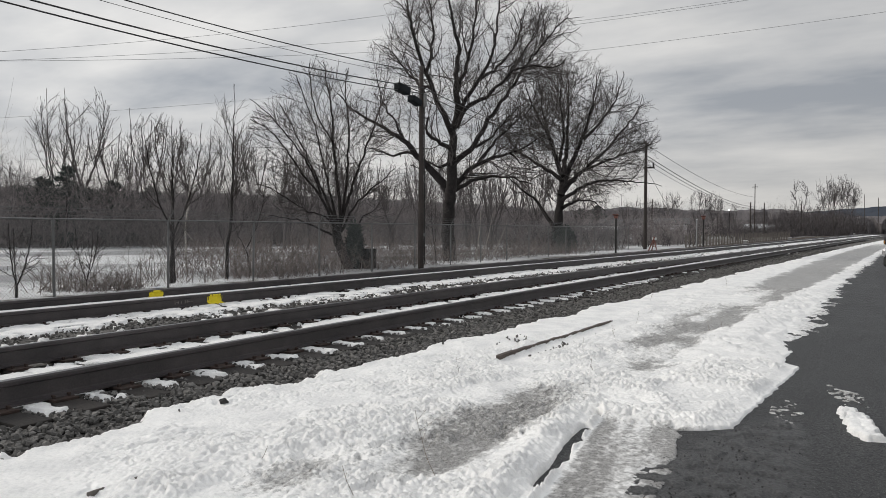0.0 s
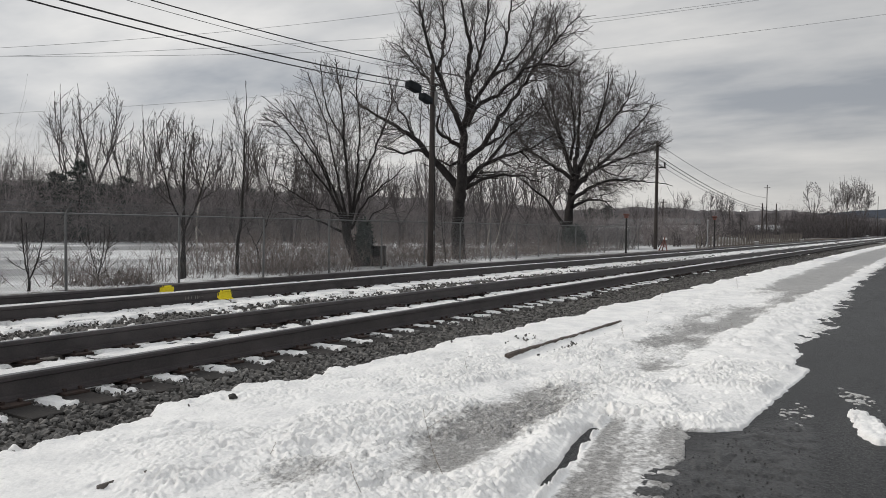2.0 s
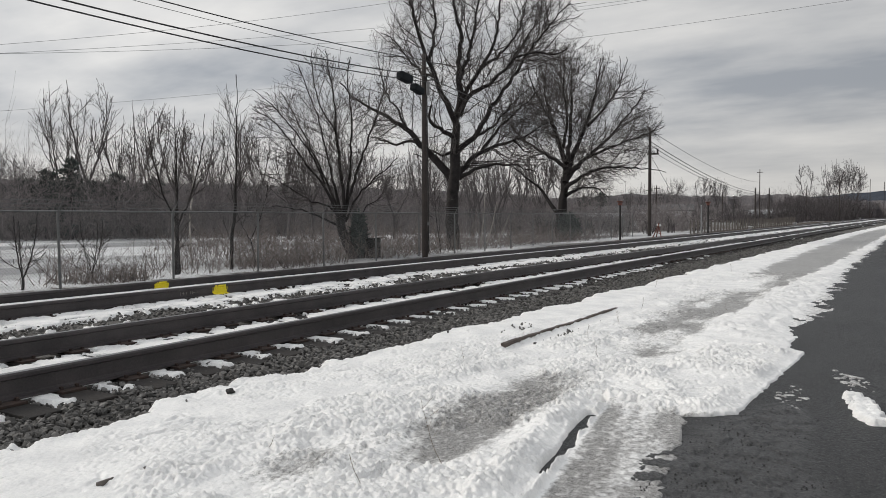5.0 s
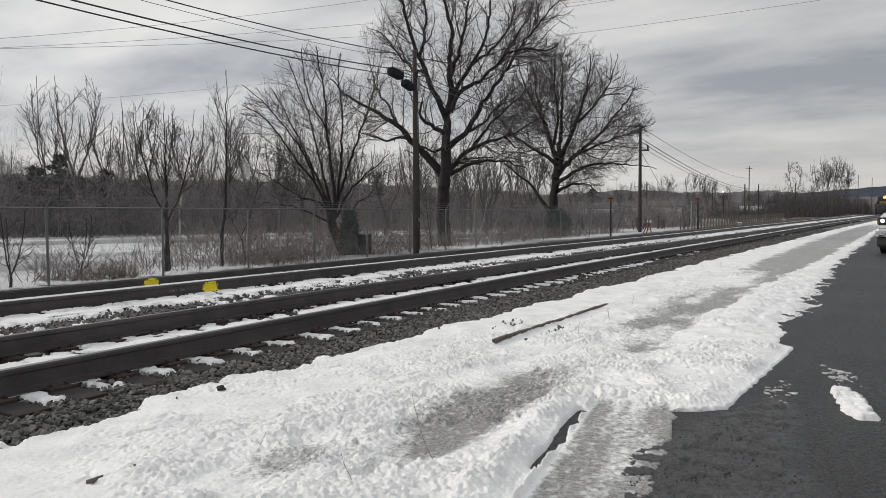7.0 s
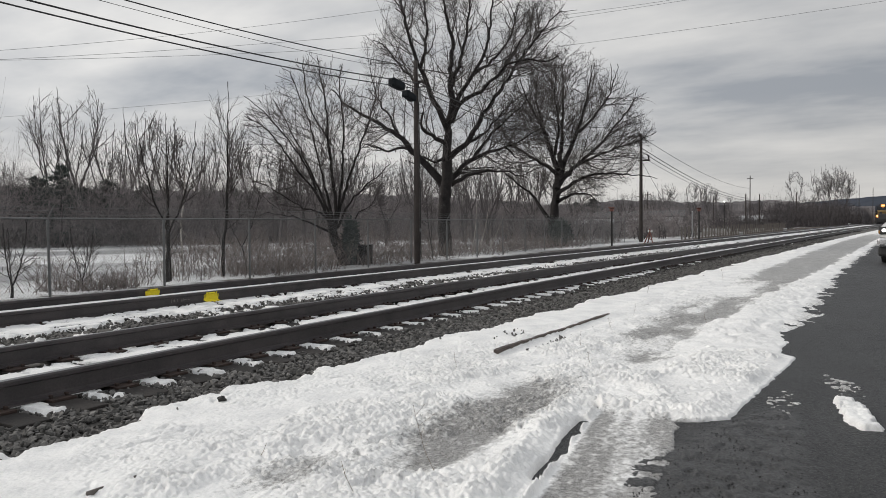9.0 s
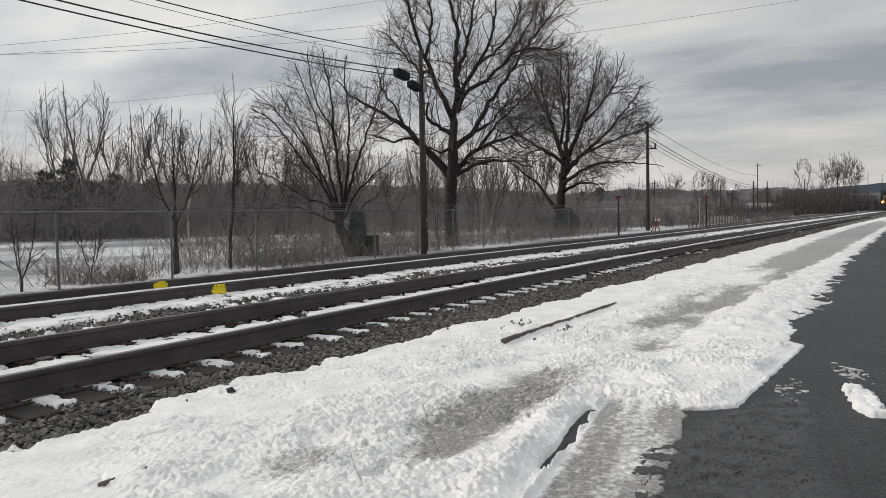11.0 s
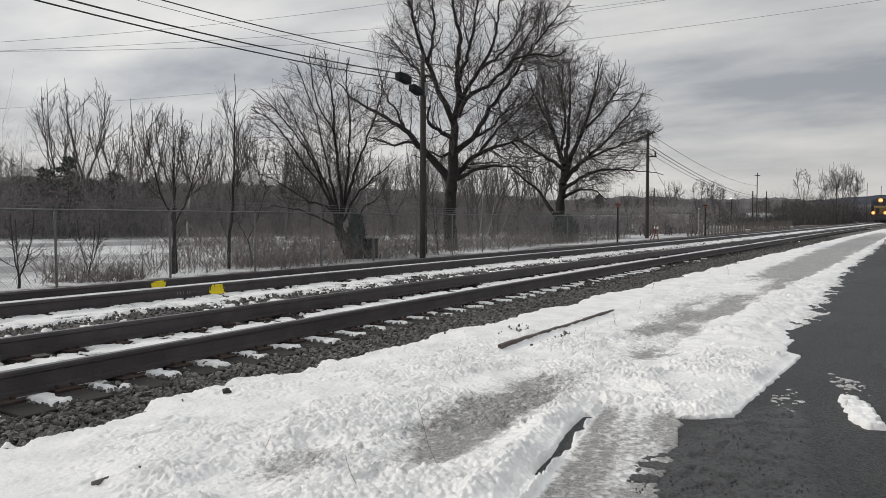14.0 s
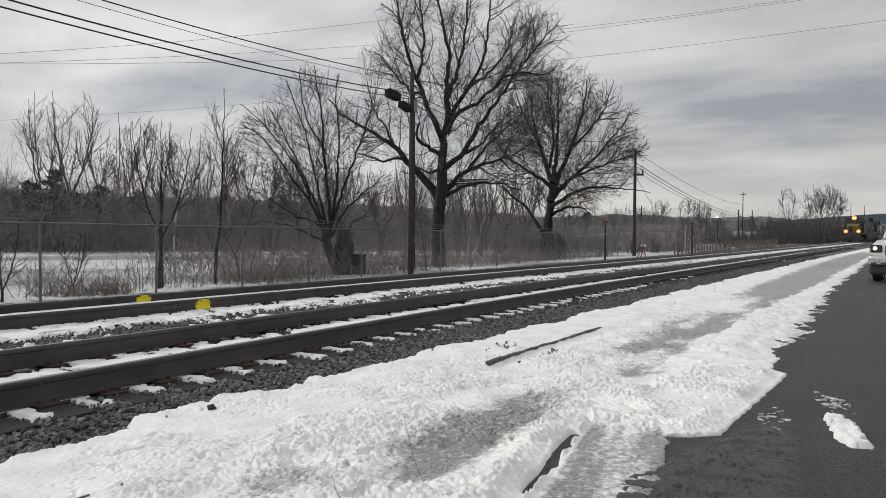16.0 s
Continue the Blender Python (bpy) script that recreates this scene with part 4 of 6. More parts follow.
        A, B = pts[:, :-1][m], pts[:, 1:][m]
        R0, R1 = rr[:, :-1][m], rr[:, 1:][m]
        T = np.repeat(w[None, :-1], n, 0)[m]
        self.keep(A, B, R0, R1)
        self.level = [A, B, R0, R1, T]
        return self

    def meshes(self):
        """Tubes of the thick wood, and of the crown's thin wood."""
        a, b, r0, r1 = [np.concatenate([e[i] for e in self.edges]) for i in range(4)]
        mid, thin = r1 > 0.014, r1 <= 0.014
        return self.swept, [tubes(a[m], b[m], r0[m], r1[m], n) for m, n in ((mid, 5), (thin, 3)) if m.any()]


def plant(name, where, wood, crown, label, category="tree", group="", bark=None, twig=None):
    t = thing(name, pose(*where), label, category, group)
    if wood:
        v, f = joined(wood)
        link_mesh("trunk", v, f, bark or BARK, t, True)
    if crown:
        v, f = joined(crown)
        link_mesh("crown", v, f, twig or TWIG, t, True)
    return t


# directions across and into the view at the big trees
VIEW = np.array([math.cos(radians(27)), math.sin(radians(27)), 0])
SIDE = np.array([math.sin(radians(27)), -math.cos(radians(27)), 0])


def turned(ovals):
    """Ovals written as (across to the right, into the view, up)."""
    return [(SIDE * c[0] + VIEW * c[1] + np.array([0, 0, c[2]]), r) for c, r in ovals]


def line(pts):
    return [SIDE * a + VIEW * b + np.array([0, 0, c]) for a, b, c in pts]


def flat_limbs(unit, x0, y0, lines, depth, seed):
    """Limbs drawn on a plan seen from the railway: across and down in steps of 1 / unit metres, with a depth that swings to and fro."""
    rng = random.Random(seed)
    out = []
    for pts, ra, rb in lines:
        d0, d1 = 0.0, rng.uniform(-depth, depth)
        n = len(pts)
        out.append((line([((x - x0) / unit, d0 + (d1 - d0) * (k / max(1, n - 1)) ** 0.8, (y0 - y) / unit - 0.15) for k, (x, y) in enumerate(pts)]), ra, rb))
    return out


def build_big_trees():
    # the great forked tree
    ov = turned([((0.3, 0, 10.6), (4.4, 4.0, 4.7)), ((3.6, 0.3, 10.6), (3.9, 3.4, 4.5)), ((-1.9, 0, 10.2), (2.6, 2.6, 2.9)), ((-3.2, -0.6, 7.3), (2.9, 2.2, 2.0)), ((3.0, 0.4, 6.2), (3.1, 2.4, 2.2)), ((0.2, 0, 6.4), (2.6, 2.4, 2.3)), ((4.4, 0.2, 7.6), (2.0, 2.0, 1.8))])
    lines = [
        ([(439, 700), (433, 650), (432, 600), (435, 540), (440, 495), (442, 440)], 0.42, 0.27),
        ([(440, 460), (441, 420), (444, 380), (441, 340), (455, 300), (450, 240), (453, 180), (456, 120), (441, 60), (431, 0), (420, -50)], 0.285, 0.04),
        ([(436, 510), (405, 470), (375, 440), (345, 408), (310, 370), (268, 340), (220, 315), (172, 285), (140, 250)], 0.26, 0.025),
        ([(345, 408), (320, 400), (285, 410), (240, 395), (200, 375)], 0.10, 0.02),
        ([(310, 370), (290, 320), (262, 280), (245, 230), (235, 190)], 0.09, 0.02),
        ([(444, 395), (402, 376), (376, 350), (384, 325)], 0.15, 0.05),
        ([(441, 350), (420, 305), (402, 272), (388, 235), (370, 195), (355, 150), (340, 100), (330, 40), (318, -20)], 0.165, 0.03),
        ([(388, 235), (350, 215), (315, 180), (290, 140), (262, 110), (235, 95)], 0.10, 0.02),
        ([(370, 195), (385, 140), (390, 80), (385, 20), (380, -40)], 0.10, 0.025),
        ([(452, 335), (472, 292), (502, 272), (542, 250), (580, 212), (612, 190), (655, 186), (695, 192), (725, 180)], 0.155, 0.03),
        ([(580, 212), (610, 160), (640, 110), (665, 60), (680, 10)], 0.11, 0.02),
        ([(455, 300), (482, 250), (512, 208), (540, 160), (555, 100), (560, 30), (565, -40)], 0.14, 0.03),
        ([(512, 208), (560, 170), (600, 120), (625, 60), (635, 0)], 0.10, 0.02),
        ([(445, 430), (490, 392), (528, 332), (568, 272), (602, 222), (650, 152), (700, 92), (742, 50)], 0.165, 0.025),
        ([(446, 490), (480, 452), (510, 432), (548, 412), (592, 400), (640, 380), (690, 350)], 0.17, 0.02),
        ([(450, 500), (500, 474), (550, 470), (600, 474), (645, 490)], 0.13, 0.02),
        ([(510, 432), (545, 380), (585, 340), (630, 300), (665, 265)], 0.11, 0.02),
        ([(490, 392), (540, 360), (590, 300), (640, 250)], 0.10, 0.02),
        ([(592, 400), (620, 430), (650, 440)], 0.06, 0.015),
        ([(452, 240), (475, 170), (492, 100), (500, 20), (505, -60)], 0.14, 0.025),
        ([(430, 430), (405, 440), (380, 425), (350, 440), (325, 430)], 0.09, 0.02)]
    t = Boughs(12, ov)
    t.limbs(flat_limbs(50.0, 437, 690, lines, 2.4, 3), 0.3, 0.035)
    t.shoot(0.27, (1.4, 3.7), 58, 9, 0.08, 0.16, 0.034, 0.009, 0.12, 0.3)
    t.shoot(0.36, (0.7, 1.9), 50, 6, 0.06, 0.17, 0.013, 0.0055, 0.1, 0.15)
    t.shoot(0.30, (0.35, 0.9), 48, 3, 0.05, 0.19, 0.007, 0.0044, 0.05)
    t.shoot(0.36, (0.15, 0.4), 50, 2, 0.05, 0.2, 0.0046, 0.0036, 0.0)
    t.level = t.first
    t.shoot(0.33, (0.6, 1.7), 66, 6, 0.04, 0.2, 0.013, 0.005, 0.03)
    t.shoot(0.24, (0.25, 0.7), 50, 3, 0.04, 0.2, 0.0065, 0.0042, 0.05)
    plant("tree", (32.9, 18.0, -0.1), *t.meshes(), "large bare forked tree with a broad open crown", group="bare trees behind the fence")
    # the dense round tree
    ov = turned([((1.4, 0, 9.0), (5.2, 4.4, 5.4)), ((-1.8, 0, 8.2), (2.8, 3.0, 4.2)), ((4.1, 0, 8.3), (3.0, 3.2, 4.9)), ((2.6, 0, 4.9), (3.2, 2.8, 2.0)), ((4.2, 0, 10.4), (2.2, 2.2, 2.9))])
    lines = [
        ([(722, 660), (719, 610), (724, 560), (729, 520), (731, 475)], 0.46, 0.25),
        ([(716, 585), (694, 548), (676, 516), (640, 480), (602, 450), (575, 425)], 0.20, 0.03),
        ([(731, 490), (735, 440), (725, 400), (706, 350), (692, 290), (682, 230), (690, 165)], 0.27, 0.03),
        ([(733, 470), (760, 402), (790, 340), (815, 270), (832, 200), (842, 140)], 0.24, 0.03),
        ([(732, 485), (775, 440), (820, 400), (870, 350), (920, 290), (955, 240)], 0.22, 0.025),
        ([(733, 525), (780, 502), (830, 506), (868, 530)], 0.16, 0.02),
        ([(733, 505), (790, 466), (850, 455), (910, 460), (965, 474)], 0.17, 0.02),
        ([(730, 450), (690, 420), (650, 398), (602, 360), (575, 310)], 0.17, 0.025),
        ([(736, 440), (750, 360), (756, 280), (760, 200), (762, 140)], 0.20, 0.025),
        ([(734, 470), (800, 420), (870, 390), (930, 370), (978, 350)], 0.17, 0.02),
        ([(790, 340), (840, 290), (880, 230), (905, 170), (912, 140)], 0.13, 0.02),
        ([(706, 350), (670, 300), (640, 250), (622, 200)], 0.13, 0.02),
        ([(725, 400), (735, 320), (725, 240), (730, 160)], 0.14, 0.02)]
    t = Boughs(22, ov)
    t.limbs(flat_limbs(36.5, 722, 650, lines, 3.4, 5), 0.35, 0.04)
    t.shoot(0.26, (2.2, 5.0), 54, 8, 0.05, 0.13, 0.036, 0.011, 0.12, 0.45)
    t.shoot(0.31, (1.0, 2.4), 46, 5, 0.04, 0.14, 0.016, 0.0075, 0.1, 0.3)
    t.shoot(0.30, (0.5, 1.1), 44, 3, 0.03, 0.16, 0.009, 0.006, 0.05, 0.2)
    t.shoot(0.55, (0.2, 0.5), 45, 2, 0.02, 0.18, 0.007, 0.0055, 0.0)
    plant("tree", (49.3, 18.0, -0.15), *t.meshes(), "large bare tree with a dense rounded crown of fine twigs", group="bare trees behind the fence")
    # the low spreading tree
    ov = turned([((-0.9, 0, 5.2), (3.0, 2.4, 3.2)), ((-2.4, 0, 4.7), (2.2, 1.8, 2.3)), ((1.1, 0, 4.6), (1.5, 1.6, 2.8)), ((-0.6, 0, 6.3), (1.7, 1.6, 1.9)), ((0, 0, 1.6), (1.3, 1.0, 1.6)), ((-1.9, 0, 2.8), (1.7, 1.2, 0.8))])
    lines = [
        ([(200, 722), (186, 690), (172, 655), (160, 620), (158, 590)], 0.21, 0.16),
        ([(160, 622), (138, 560), (110, 500), (70, 450), (30, 388), (-12, 338), (-60, 310)], 0.068, 0.015),
        ([(158, 600), (132, 540), (102, 470), (62, 388), (22, 310), (-12, 250)], 0.075, 0.015),
        ([(159, 600), (166, 540), (160, 460), (152, 380), (152, 290), (140, 212), (134, 168)], 0.082, 0.015),
        ([(162, 585), (190, 492), (215, 420), (240, 350), (264, 280), (272, 225)], 0.075, 0.015),
        ([(158, 600), (142, 520), (122, 430), (102, 340), (72, 250), (50, 188)], 0.068, 0.015),
        ([(165, 600), (200, 542), (240, 502), (282, 470), (318, 440)], 0.061, 0.015),
        ([(158, 600), (120, 560), (62, 540), (2, 502), (-40, 480)], 0.054, 0.012),
        ([(162, 580), (180, 500), (190, 420), (196, 330), (190, 250), (200, 185)], 0.068, 0.015),
        ([(156, 615), (92, 585), (32, 566), (-30, 560)], 0.06, 0.012),
        ([(110, 500), (80, 420), (30, 350), (-20, 290), (-55, 262)], 0.048, 0.012),
        ([(152, 380), (110, 300), (95, 220), (98, 170)], 0.048, 0.012),
        ([(170, 640), (205, 600), (225, 560), (262, 540)], 0.06, 0.012)]
    t = Boughs(32, ov)
    t.limbs(flat_limbs(67.0, 195, 715, lines, 1.5, 7), 0.22, 0.02)
    t.shoot(0.165, (0.9, 2.8), 50, 7, 0.05, 0.10, 0.015, 0.006, 0.2, 0.35)
    t.shoot(0.22, (0.4, 1.3), 44, 4, 0.04, 0.12, 0.008, 0.0045, 0.1, 0.2)
    t.shoot(0.22, (0.18, 0.5), 42, 2, 0.05, 0.14, 0.0048, 0.0036, 0.05)
    plant("tree", (22.9, 17.0, -0.25), *t.meshes(), "bare spreading tree with a leaning trunk and arching branches", group="bare trees behind the fence")


def young_tree(seed, height, spread, low, r0, tip=0.005, dense=1.0, forks=1, orders=3, steep=0.0):
    """A slender bare tree with steep branches; forks is how many stems it splits into."""
    rng = np.random.default_rng(seed)
    ov = [((0, 0, (height * 0.9 + low * 0.9) / 2), (spread, spread, (height - low) * 0.53)), ((0, 0, height * 0.78), (spread * 0.62, spread * 0.62, height * 0.23)), ((0, 0, low), (spread * 0.5, spread * 0.5, low * 0.6))]
    t = Boughs(seed, ov)
    lines = []
    lx, ly = rng.normal(0, 0.025 * height, 2)
    top = np.array([lx, ly, low * 1.02])
    lines.append(([(0, 0, -0.3), (lx * 0.3, ly * 0.3, low * 0.5), tuple(top)], r0, r0 * 0.72))
    turn = rng.uniform(0, 6.28)
    for k in range(forks):
        az = turn + 6.28 * k / forks + rng.normal(0, 0.3)
        o = spread * (0.12 if forks == 1 else rng.uniform(0.45, 0.8))
        h = height * (rng.uniform(0.86, 1.0) if k else 0.99)
        c, n = math.cos(az), math.sin(az)
        lines.append(([tuple(top), (lx + c * o * 0.5, ly + n * o * 0.5, low + (h - low) * 0.3), (lx + c * o * 0.85, ly + n * o * 0.85, low + (h - low) * 0.65), (lx + c * o, ly + n * o, h)], r0 * 0.7 / forks ** 0.4, tip * 1.5))
    t.limbs(lines, height / 24, height * 0.003)
    size = height - low
    t.shoot(height / (40 * dense), (size * 0.16, size * 0.44), 42 - 16 * steep, 6, 0.10 + 0.05 * steep, 0.08 - 0.04 * steep, r0 * 0.25, tip * 1.3, 0.15)
    t.shoot(height / (42 * dense), (size * 0.07, size * 0.19), 40 - 14 * steep, 4, 0.08 + 0.04 * steep, 0.11 - 0.05 * steep, r0 * 0.1, tip, 0.1)
    if orders > 2:
        t.shoot(height / (52 * dense), (size * 0.03, size * 0.09), 42 - 12 * steep, 2, 0.06 + 0.03 * steep, 0.13 - 0.05 * steep, tip, tip * 0.8, 0.1)
    return t.meshes()


def build_young_trees():
    label = "slender bare young tree behind the fence"
    plant("tree", (16.2, 17.0, -0.25), *young_tree(101, 6.2, 1.25, 1.5, 0.068, 0.0042, 0.95, 1, 3, 0.6), label, group="young trees")
    plant("tree", (13.7, 16.5, -0.25), *young_tree(111, 4.7, 1.2, 1.4, 0.07, 0.004, 0.75, 3), label, group="young trees")
    plant("tree", (13.95, 16.7, -0.25), *young_tree(117, 4.9, 1.0, 1.7, 0.04, 0.004, 0.7), label, group="young trees")
    plant("tree", (17.9, 17.6, -0.25), *young_tree(119, 3.4, 1.0, 0.9, 0.03, 0.004, 0.7, 2), label, group="young trees")
    plant("sapling", (8.9, 15.7, -0.25), *young_tree(121, 1.75, 0.75, 0.3, 0.04, 0.006, 0.35, 3, 2), "small bare forked sapling behind chain-link", group="young trees")
    plant("sapling", (10.9, 16.2, -0.25), *young_tree(127, 1.6, 0.6, 0.3, 0.022, 0.0045, 0.6, 3, 2), "small bare forked sapling behind chain-link", group="young trees")
    plant("tree", (29.0, 16.6, -0.2), *young_tree(131, 3.4, 1.0, 0.7, 0.045, 0.004, 0.7, 2), label, group="young trees")
    # broken pale stem standing in the thicket
    bm = bmesh.new()
    rod(bm, (0, 0, -0.2), (-0.1, 0, 1.7), 0.035, 0.03, 8)
    rod(bm, (-0.1, 0, 1.7), (0.05, 0, 2.75), 0.03, 0.035, 8)
    rod(bm, (0.05, 0, 2.75), (0.16, 0, 3.9), 0.035, 0.015, 8)
    rod(bm, (-0.1, 0, 1.7), (0.25, 0, 1.35), 0.03, 0.015, 6)
    ob = part("broken_stem", bm, PALE_BARK, smooth=True)
    ob.matrix_world = pose(19.0, 22.0, -0.4)
    tagged(ob, "pale broken tree stem standing in the thicket", "tree stem")
    for x, y, h, lean in ((34.2, 16.8, 2.6, 14), (34.9, 16.6, 2.2, 24), (33.9, 17.0, 2.9, 6), (38.4, 16.6, 1.3, 62)):
        bm = bmesh.new()
        rod(bm, (0, 0, -0.2), (0.05, 0, h * 0.55), 0.035, 0.03, 7)
        rod(bm, (0.05, 0, h * 0.55), (-0.02, 0.03, h), 0.03, 0.012, 7)
        ob = part("pale_stem", bm, PALE_BARK, smooth=True)
        ob.matrix_world = pose(x, y, -0.2, 0, lean, -60)
        tagged(ob, "pale bare stem leaning beside the big trunk", "tree stem", "pale stems")
    # platform of boards in the fork of the great tree
    hut = thing("tree_platform", pose(34.2, 17.4, 4.15, 0, 0, -62), "dark weathered board platform wedged in the tree fork", "tree platform")
    for k in range(4):
        bm = box(bmesh.new(), (1.9 - 0.25 * (k % 2), 0.22, 0.05), (0.15 * k - 0.1, 0.0, 0.0), 0.008)
        b = part("board", bm, DARK_BOARD, hut)
        b.matrix_basis = pose(0.1 * k, 0.25 * k - 0.4, 0.12 * k, 0, random.Random(k).uniform(-4, 4), 0)
    for x in (-0.6, 0.7):
        part("joist", rod(bmesh.new(), (x, -0.5, -0.05), (x, 0.6, 0.42), 0.05, 0.05, 8), DARK_BOARD, hut)
    # rusted drum beside the leaning trunk
    drum = thing("drum", pose(23.35, 16.5, -0.25), "dark rusted steel drum standing behind the fence", "drum")
    bm = rod(bmesh.new(), (0, 0, 0), (0, 0, 0.88), 0.29, 0.29, 20)
    part("shell", bm, DEBRIS, drum, smooth=False)
    for z in (0.02, 0.3, 0.58, 0.87):
        part("hoop", rod(bmesh.new(), (0, 0, z - 0.012), (0, 0, z + 0.012), 0.302, 0.302, 20), BLACK_STEEL, drum)


def conifer(seed, height):
    """A broad ragged pine: a few whorls of uneven boughs that carry tufts of needles."""
    rng = np.random.default_rng(seed)
    wood = [tubes(np.array([[0, 0, -0.3]]), np.array([[0, 0, height * 0.97]]), np.array([0.16]), np.array([0.02]), 7)]
    p0, p1 = [], []
    for k in range(95):
        t = (k + 0.5) / 95
        z = height * (0.05 + 0.93 * t)
        ln = (1 - t) ** 0.62 * height * 0.36 * rng.uniform(0.45, 1.25) + 0.15
        a = rng.uniform(0, 6.28)
        tip = np.array([math.cos(a) * ln, math.sin(a) * ln, z + 0.1 * ln * rng.uniform(-1, 1.2)])
        for i in range(7):
            f = 0.25 + 0.75 * (i + rng.uniform()) / 7
            c = np.array([0, 0, z]) * (1 - f) + tip * f + rng.normal(0, 0.1, 3)
            for _ in range(6):
                d = rng.normal(0, 1, 3)
                d[2] += 0.5
                p0.append(c)
                p1.append(c + d / np.linalg.norm(d) * rng.uniform(0.2, 0.5))
    p0, p1 = np.array(p0), np.array(p1)
    r0 = rng.uniform(0.03, 0.06, len(p0))
    return wood, [tubes(p0, p1, r0, r0 * 0.2, 3)]


def build_woods():
    """The wood across the field: tall trees one by one, the undergrowth as one mass."""
    label = "tall bare deciduous tree in the wood across the field"
    kinds = []
    for k, (h, sp, low, n) in enumerate(((17, 3.6, 5.0, 4), (15, 2.6, 5.0, 2), (19, 3.2, 6.5, 3), (13, 3.0, 3.5, 3))):
        w, c = young_tree(200 + 10 * k, h, sp * 1.15, low, 0.22, 0.013, 0.62, n, 3, 0.7)
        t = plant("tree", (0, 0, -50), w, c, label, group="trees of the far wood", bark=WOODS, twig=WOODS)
        kinds.append((t, h))
    rng = random.Random(7)
    spots = [(57.9, 92, 19.5), (55.9, 90, 20.0), (56.9, 98, 18), (53.4, 95, 17.5), (51.9, 92, 18), (50.4, 90, 17.5), (54.6, 99, 17), (48.8, 88, 16), (47.5, 92, 15.5), (45.9, 90, 16.5), (44.3, 88, 16), (42.6, 93, 16), (41.0, 90, 14.5), (39.4, 92, 14), (37.6, 95, 14), (35.8, 95, 13), (34.0, 98, 13), (60.8, 96, 12), (62.3, 92, 12.5), (31.5, 100, 12)]
    for _ in range(20):
        spots.append((rng.uniform(24, 46), rng.uniform(62, 88), rng.uniform(8.5, 12.0)))
    for _ in range(16):
        spots.append((rng.uniform(20, 33), rng.uniform(84, 105), rng.uniform(10.5, 14)))
    for _ in range(46):
        az = rng.uniform(12, 64)
        spots.append((az, rng.uniform(92, 125), rng.uniform(9, 12.5) if az > 32 else rng.uniform(7, 9.5)))
    used = set()
    for i, (az, r, h) in enumerate(spots):
        k = i % len(kinds)
        t, base = kinds[k]
        x, y = spot(az, r)
        m = pose(x, y, -0.5, 0, 0, rng.uniform(0, 360))
        sc = 0.9 * h / base
        if k in used:
            o = copy_thing(t, m)
        else:
            o = t
            used.add(k)
        o.matrix_basis = m @ Matrix.Diagonal((sc * 1.15, sc * 1.15, sc, 1))
    # evergreens
    w, c = conifer(301, 8.7)
    c = [(v * np.array([[1.2, 1.2, 1.0]]), f) for v, f in c]
    first = plant("conifer", (*spot(57.3, 84), -0.5), w, c, "dark green conifer at the edge of the wood", "tree", "conifers", twig=NEEDLES)
    for az, r, h in ((54.4, 90, 8.0), (58.9, 90, 8.2), (55.9, 88, 6.9), (60.3, 90, 7.2), (51.8, 92, 7.6), (63.2, 88, 7.2), (61.9, 90, 6.6), (42.2, 92, 7.0), (45.5, 96, 7.6), (17.0, 150, 8.0), (18.3, 155, 7.5)):
        x, y = spot(az, r)
        o = copy_thing(first, pose(x, y, -0.5, 0, 0, r * 7))
        o.matrix_basis = pose(x, y, -0.5, 0, 0, r * 7) @ Matrix.Diagonal((h / 7.2, h / 7.2, h / 9.2, 1))


def shrub_shape(seed, stems, height, spread, lean=0.24, crook=0.14):
    """Edges of a many-stemmed bare shrub of unit size."""
    rng = np.random.default_rng(seed)
    a, b, r = [], [], []
    for _ in range(stems):
        p = np.array([*rng.normal(0, 0.18 * spread, 2), -0.1])
        d = np.array([*rng.normal(0, lean, 2), 1.0])
        d /= np.linalg.norm(d)
        ln = height * rng.uniform(0.45, 1.0)
        n = 5
        for k in range(n):
            d = d + rng.normal(0, crook, 3) * np.array([1, 1, 0.3])
            d /= np.linalg.norm(d)
            e = p + d * ln / n
            a.append(p), b.append(e), r.append(0.022 * (1 - k / n) + 0.007)
            for _ in range(2 if k else 0):
                t = d + rng.normal(0, 0.75, 3)
                t /= np.linalg.norm(t)
                m = e + t * ln * rng.uniform(0.12, 0.28)
                a.append(e), b.append(m), r.append(0.008)
                t2 = t + rng.normal(0, 0.5, 3)
                t2 /= np.linalg.norm(t2)
                a.append(m), b.append(m + t2 * ln * rng.uniform(0.08, 0.16)), r.append(0.006)
            p = e
    return np.array(a), np.array(b), np.array(r)


def mass(name, places, shapes, thick, material, label):
    """Many shrubs joined into one uncountable thicket. places: x, y, z, scale."""
    rng = np.random.default_rng(len(places))
    p0, p1, rr = [], [], []
    for x, y, z, sc in places:
        a, b, r = shapes[int(rng.integers(len(shapes)))]
        t = rng.uniform(0, 6.28)
        rot = np.array([[math.cos(t), -math.sin(t), 0], [math.sin(t), math.cos(t), 0], [0, 0, 1]])
        o = np.array([x, y, z])
        p0.append(a @ rot.T * sc + o)
        p1.append(b @ rot.T * sc + o)
        rr.append(r * thick)
    p0, p1, rr = np.concatenate(p0), np.concatenate(p1), np.concatenate(rr)
    v, f = tubes(p0, p1, rr, rr * 0.7, 3)
    ob = link_mesh(name, v, f, material)
    return tagged(ob, label, "thicket", kind="stuff")


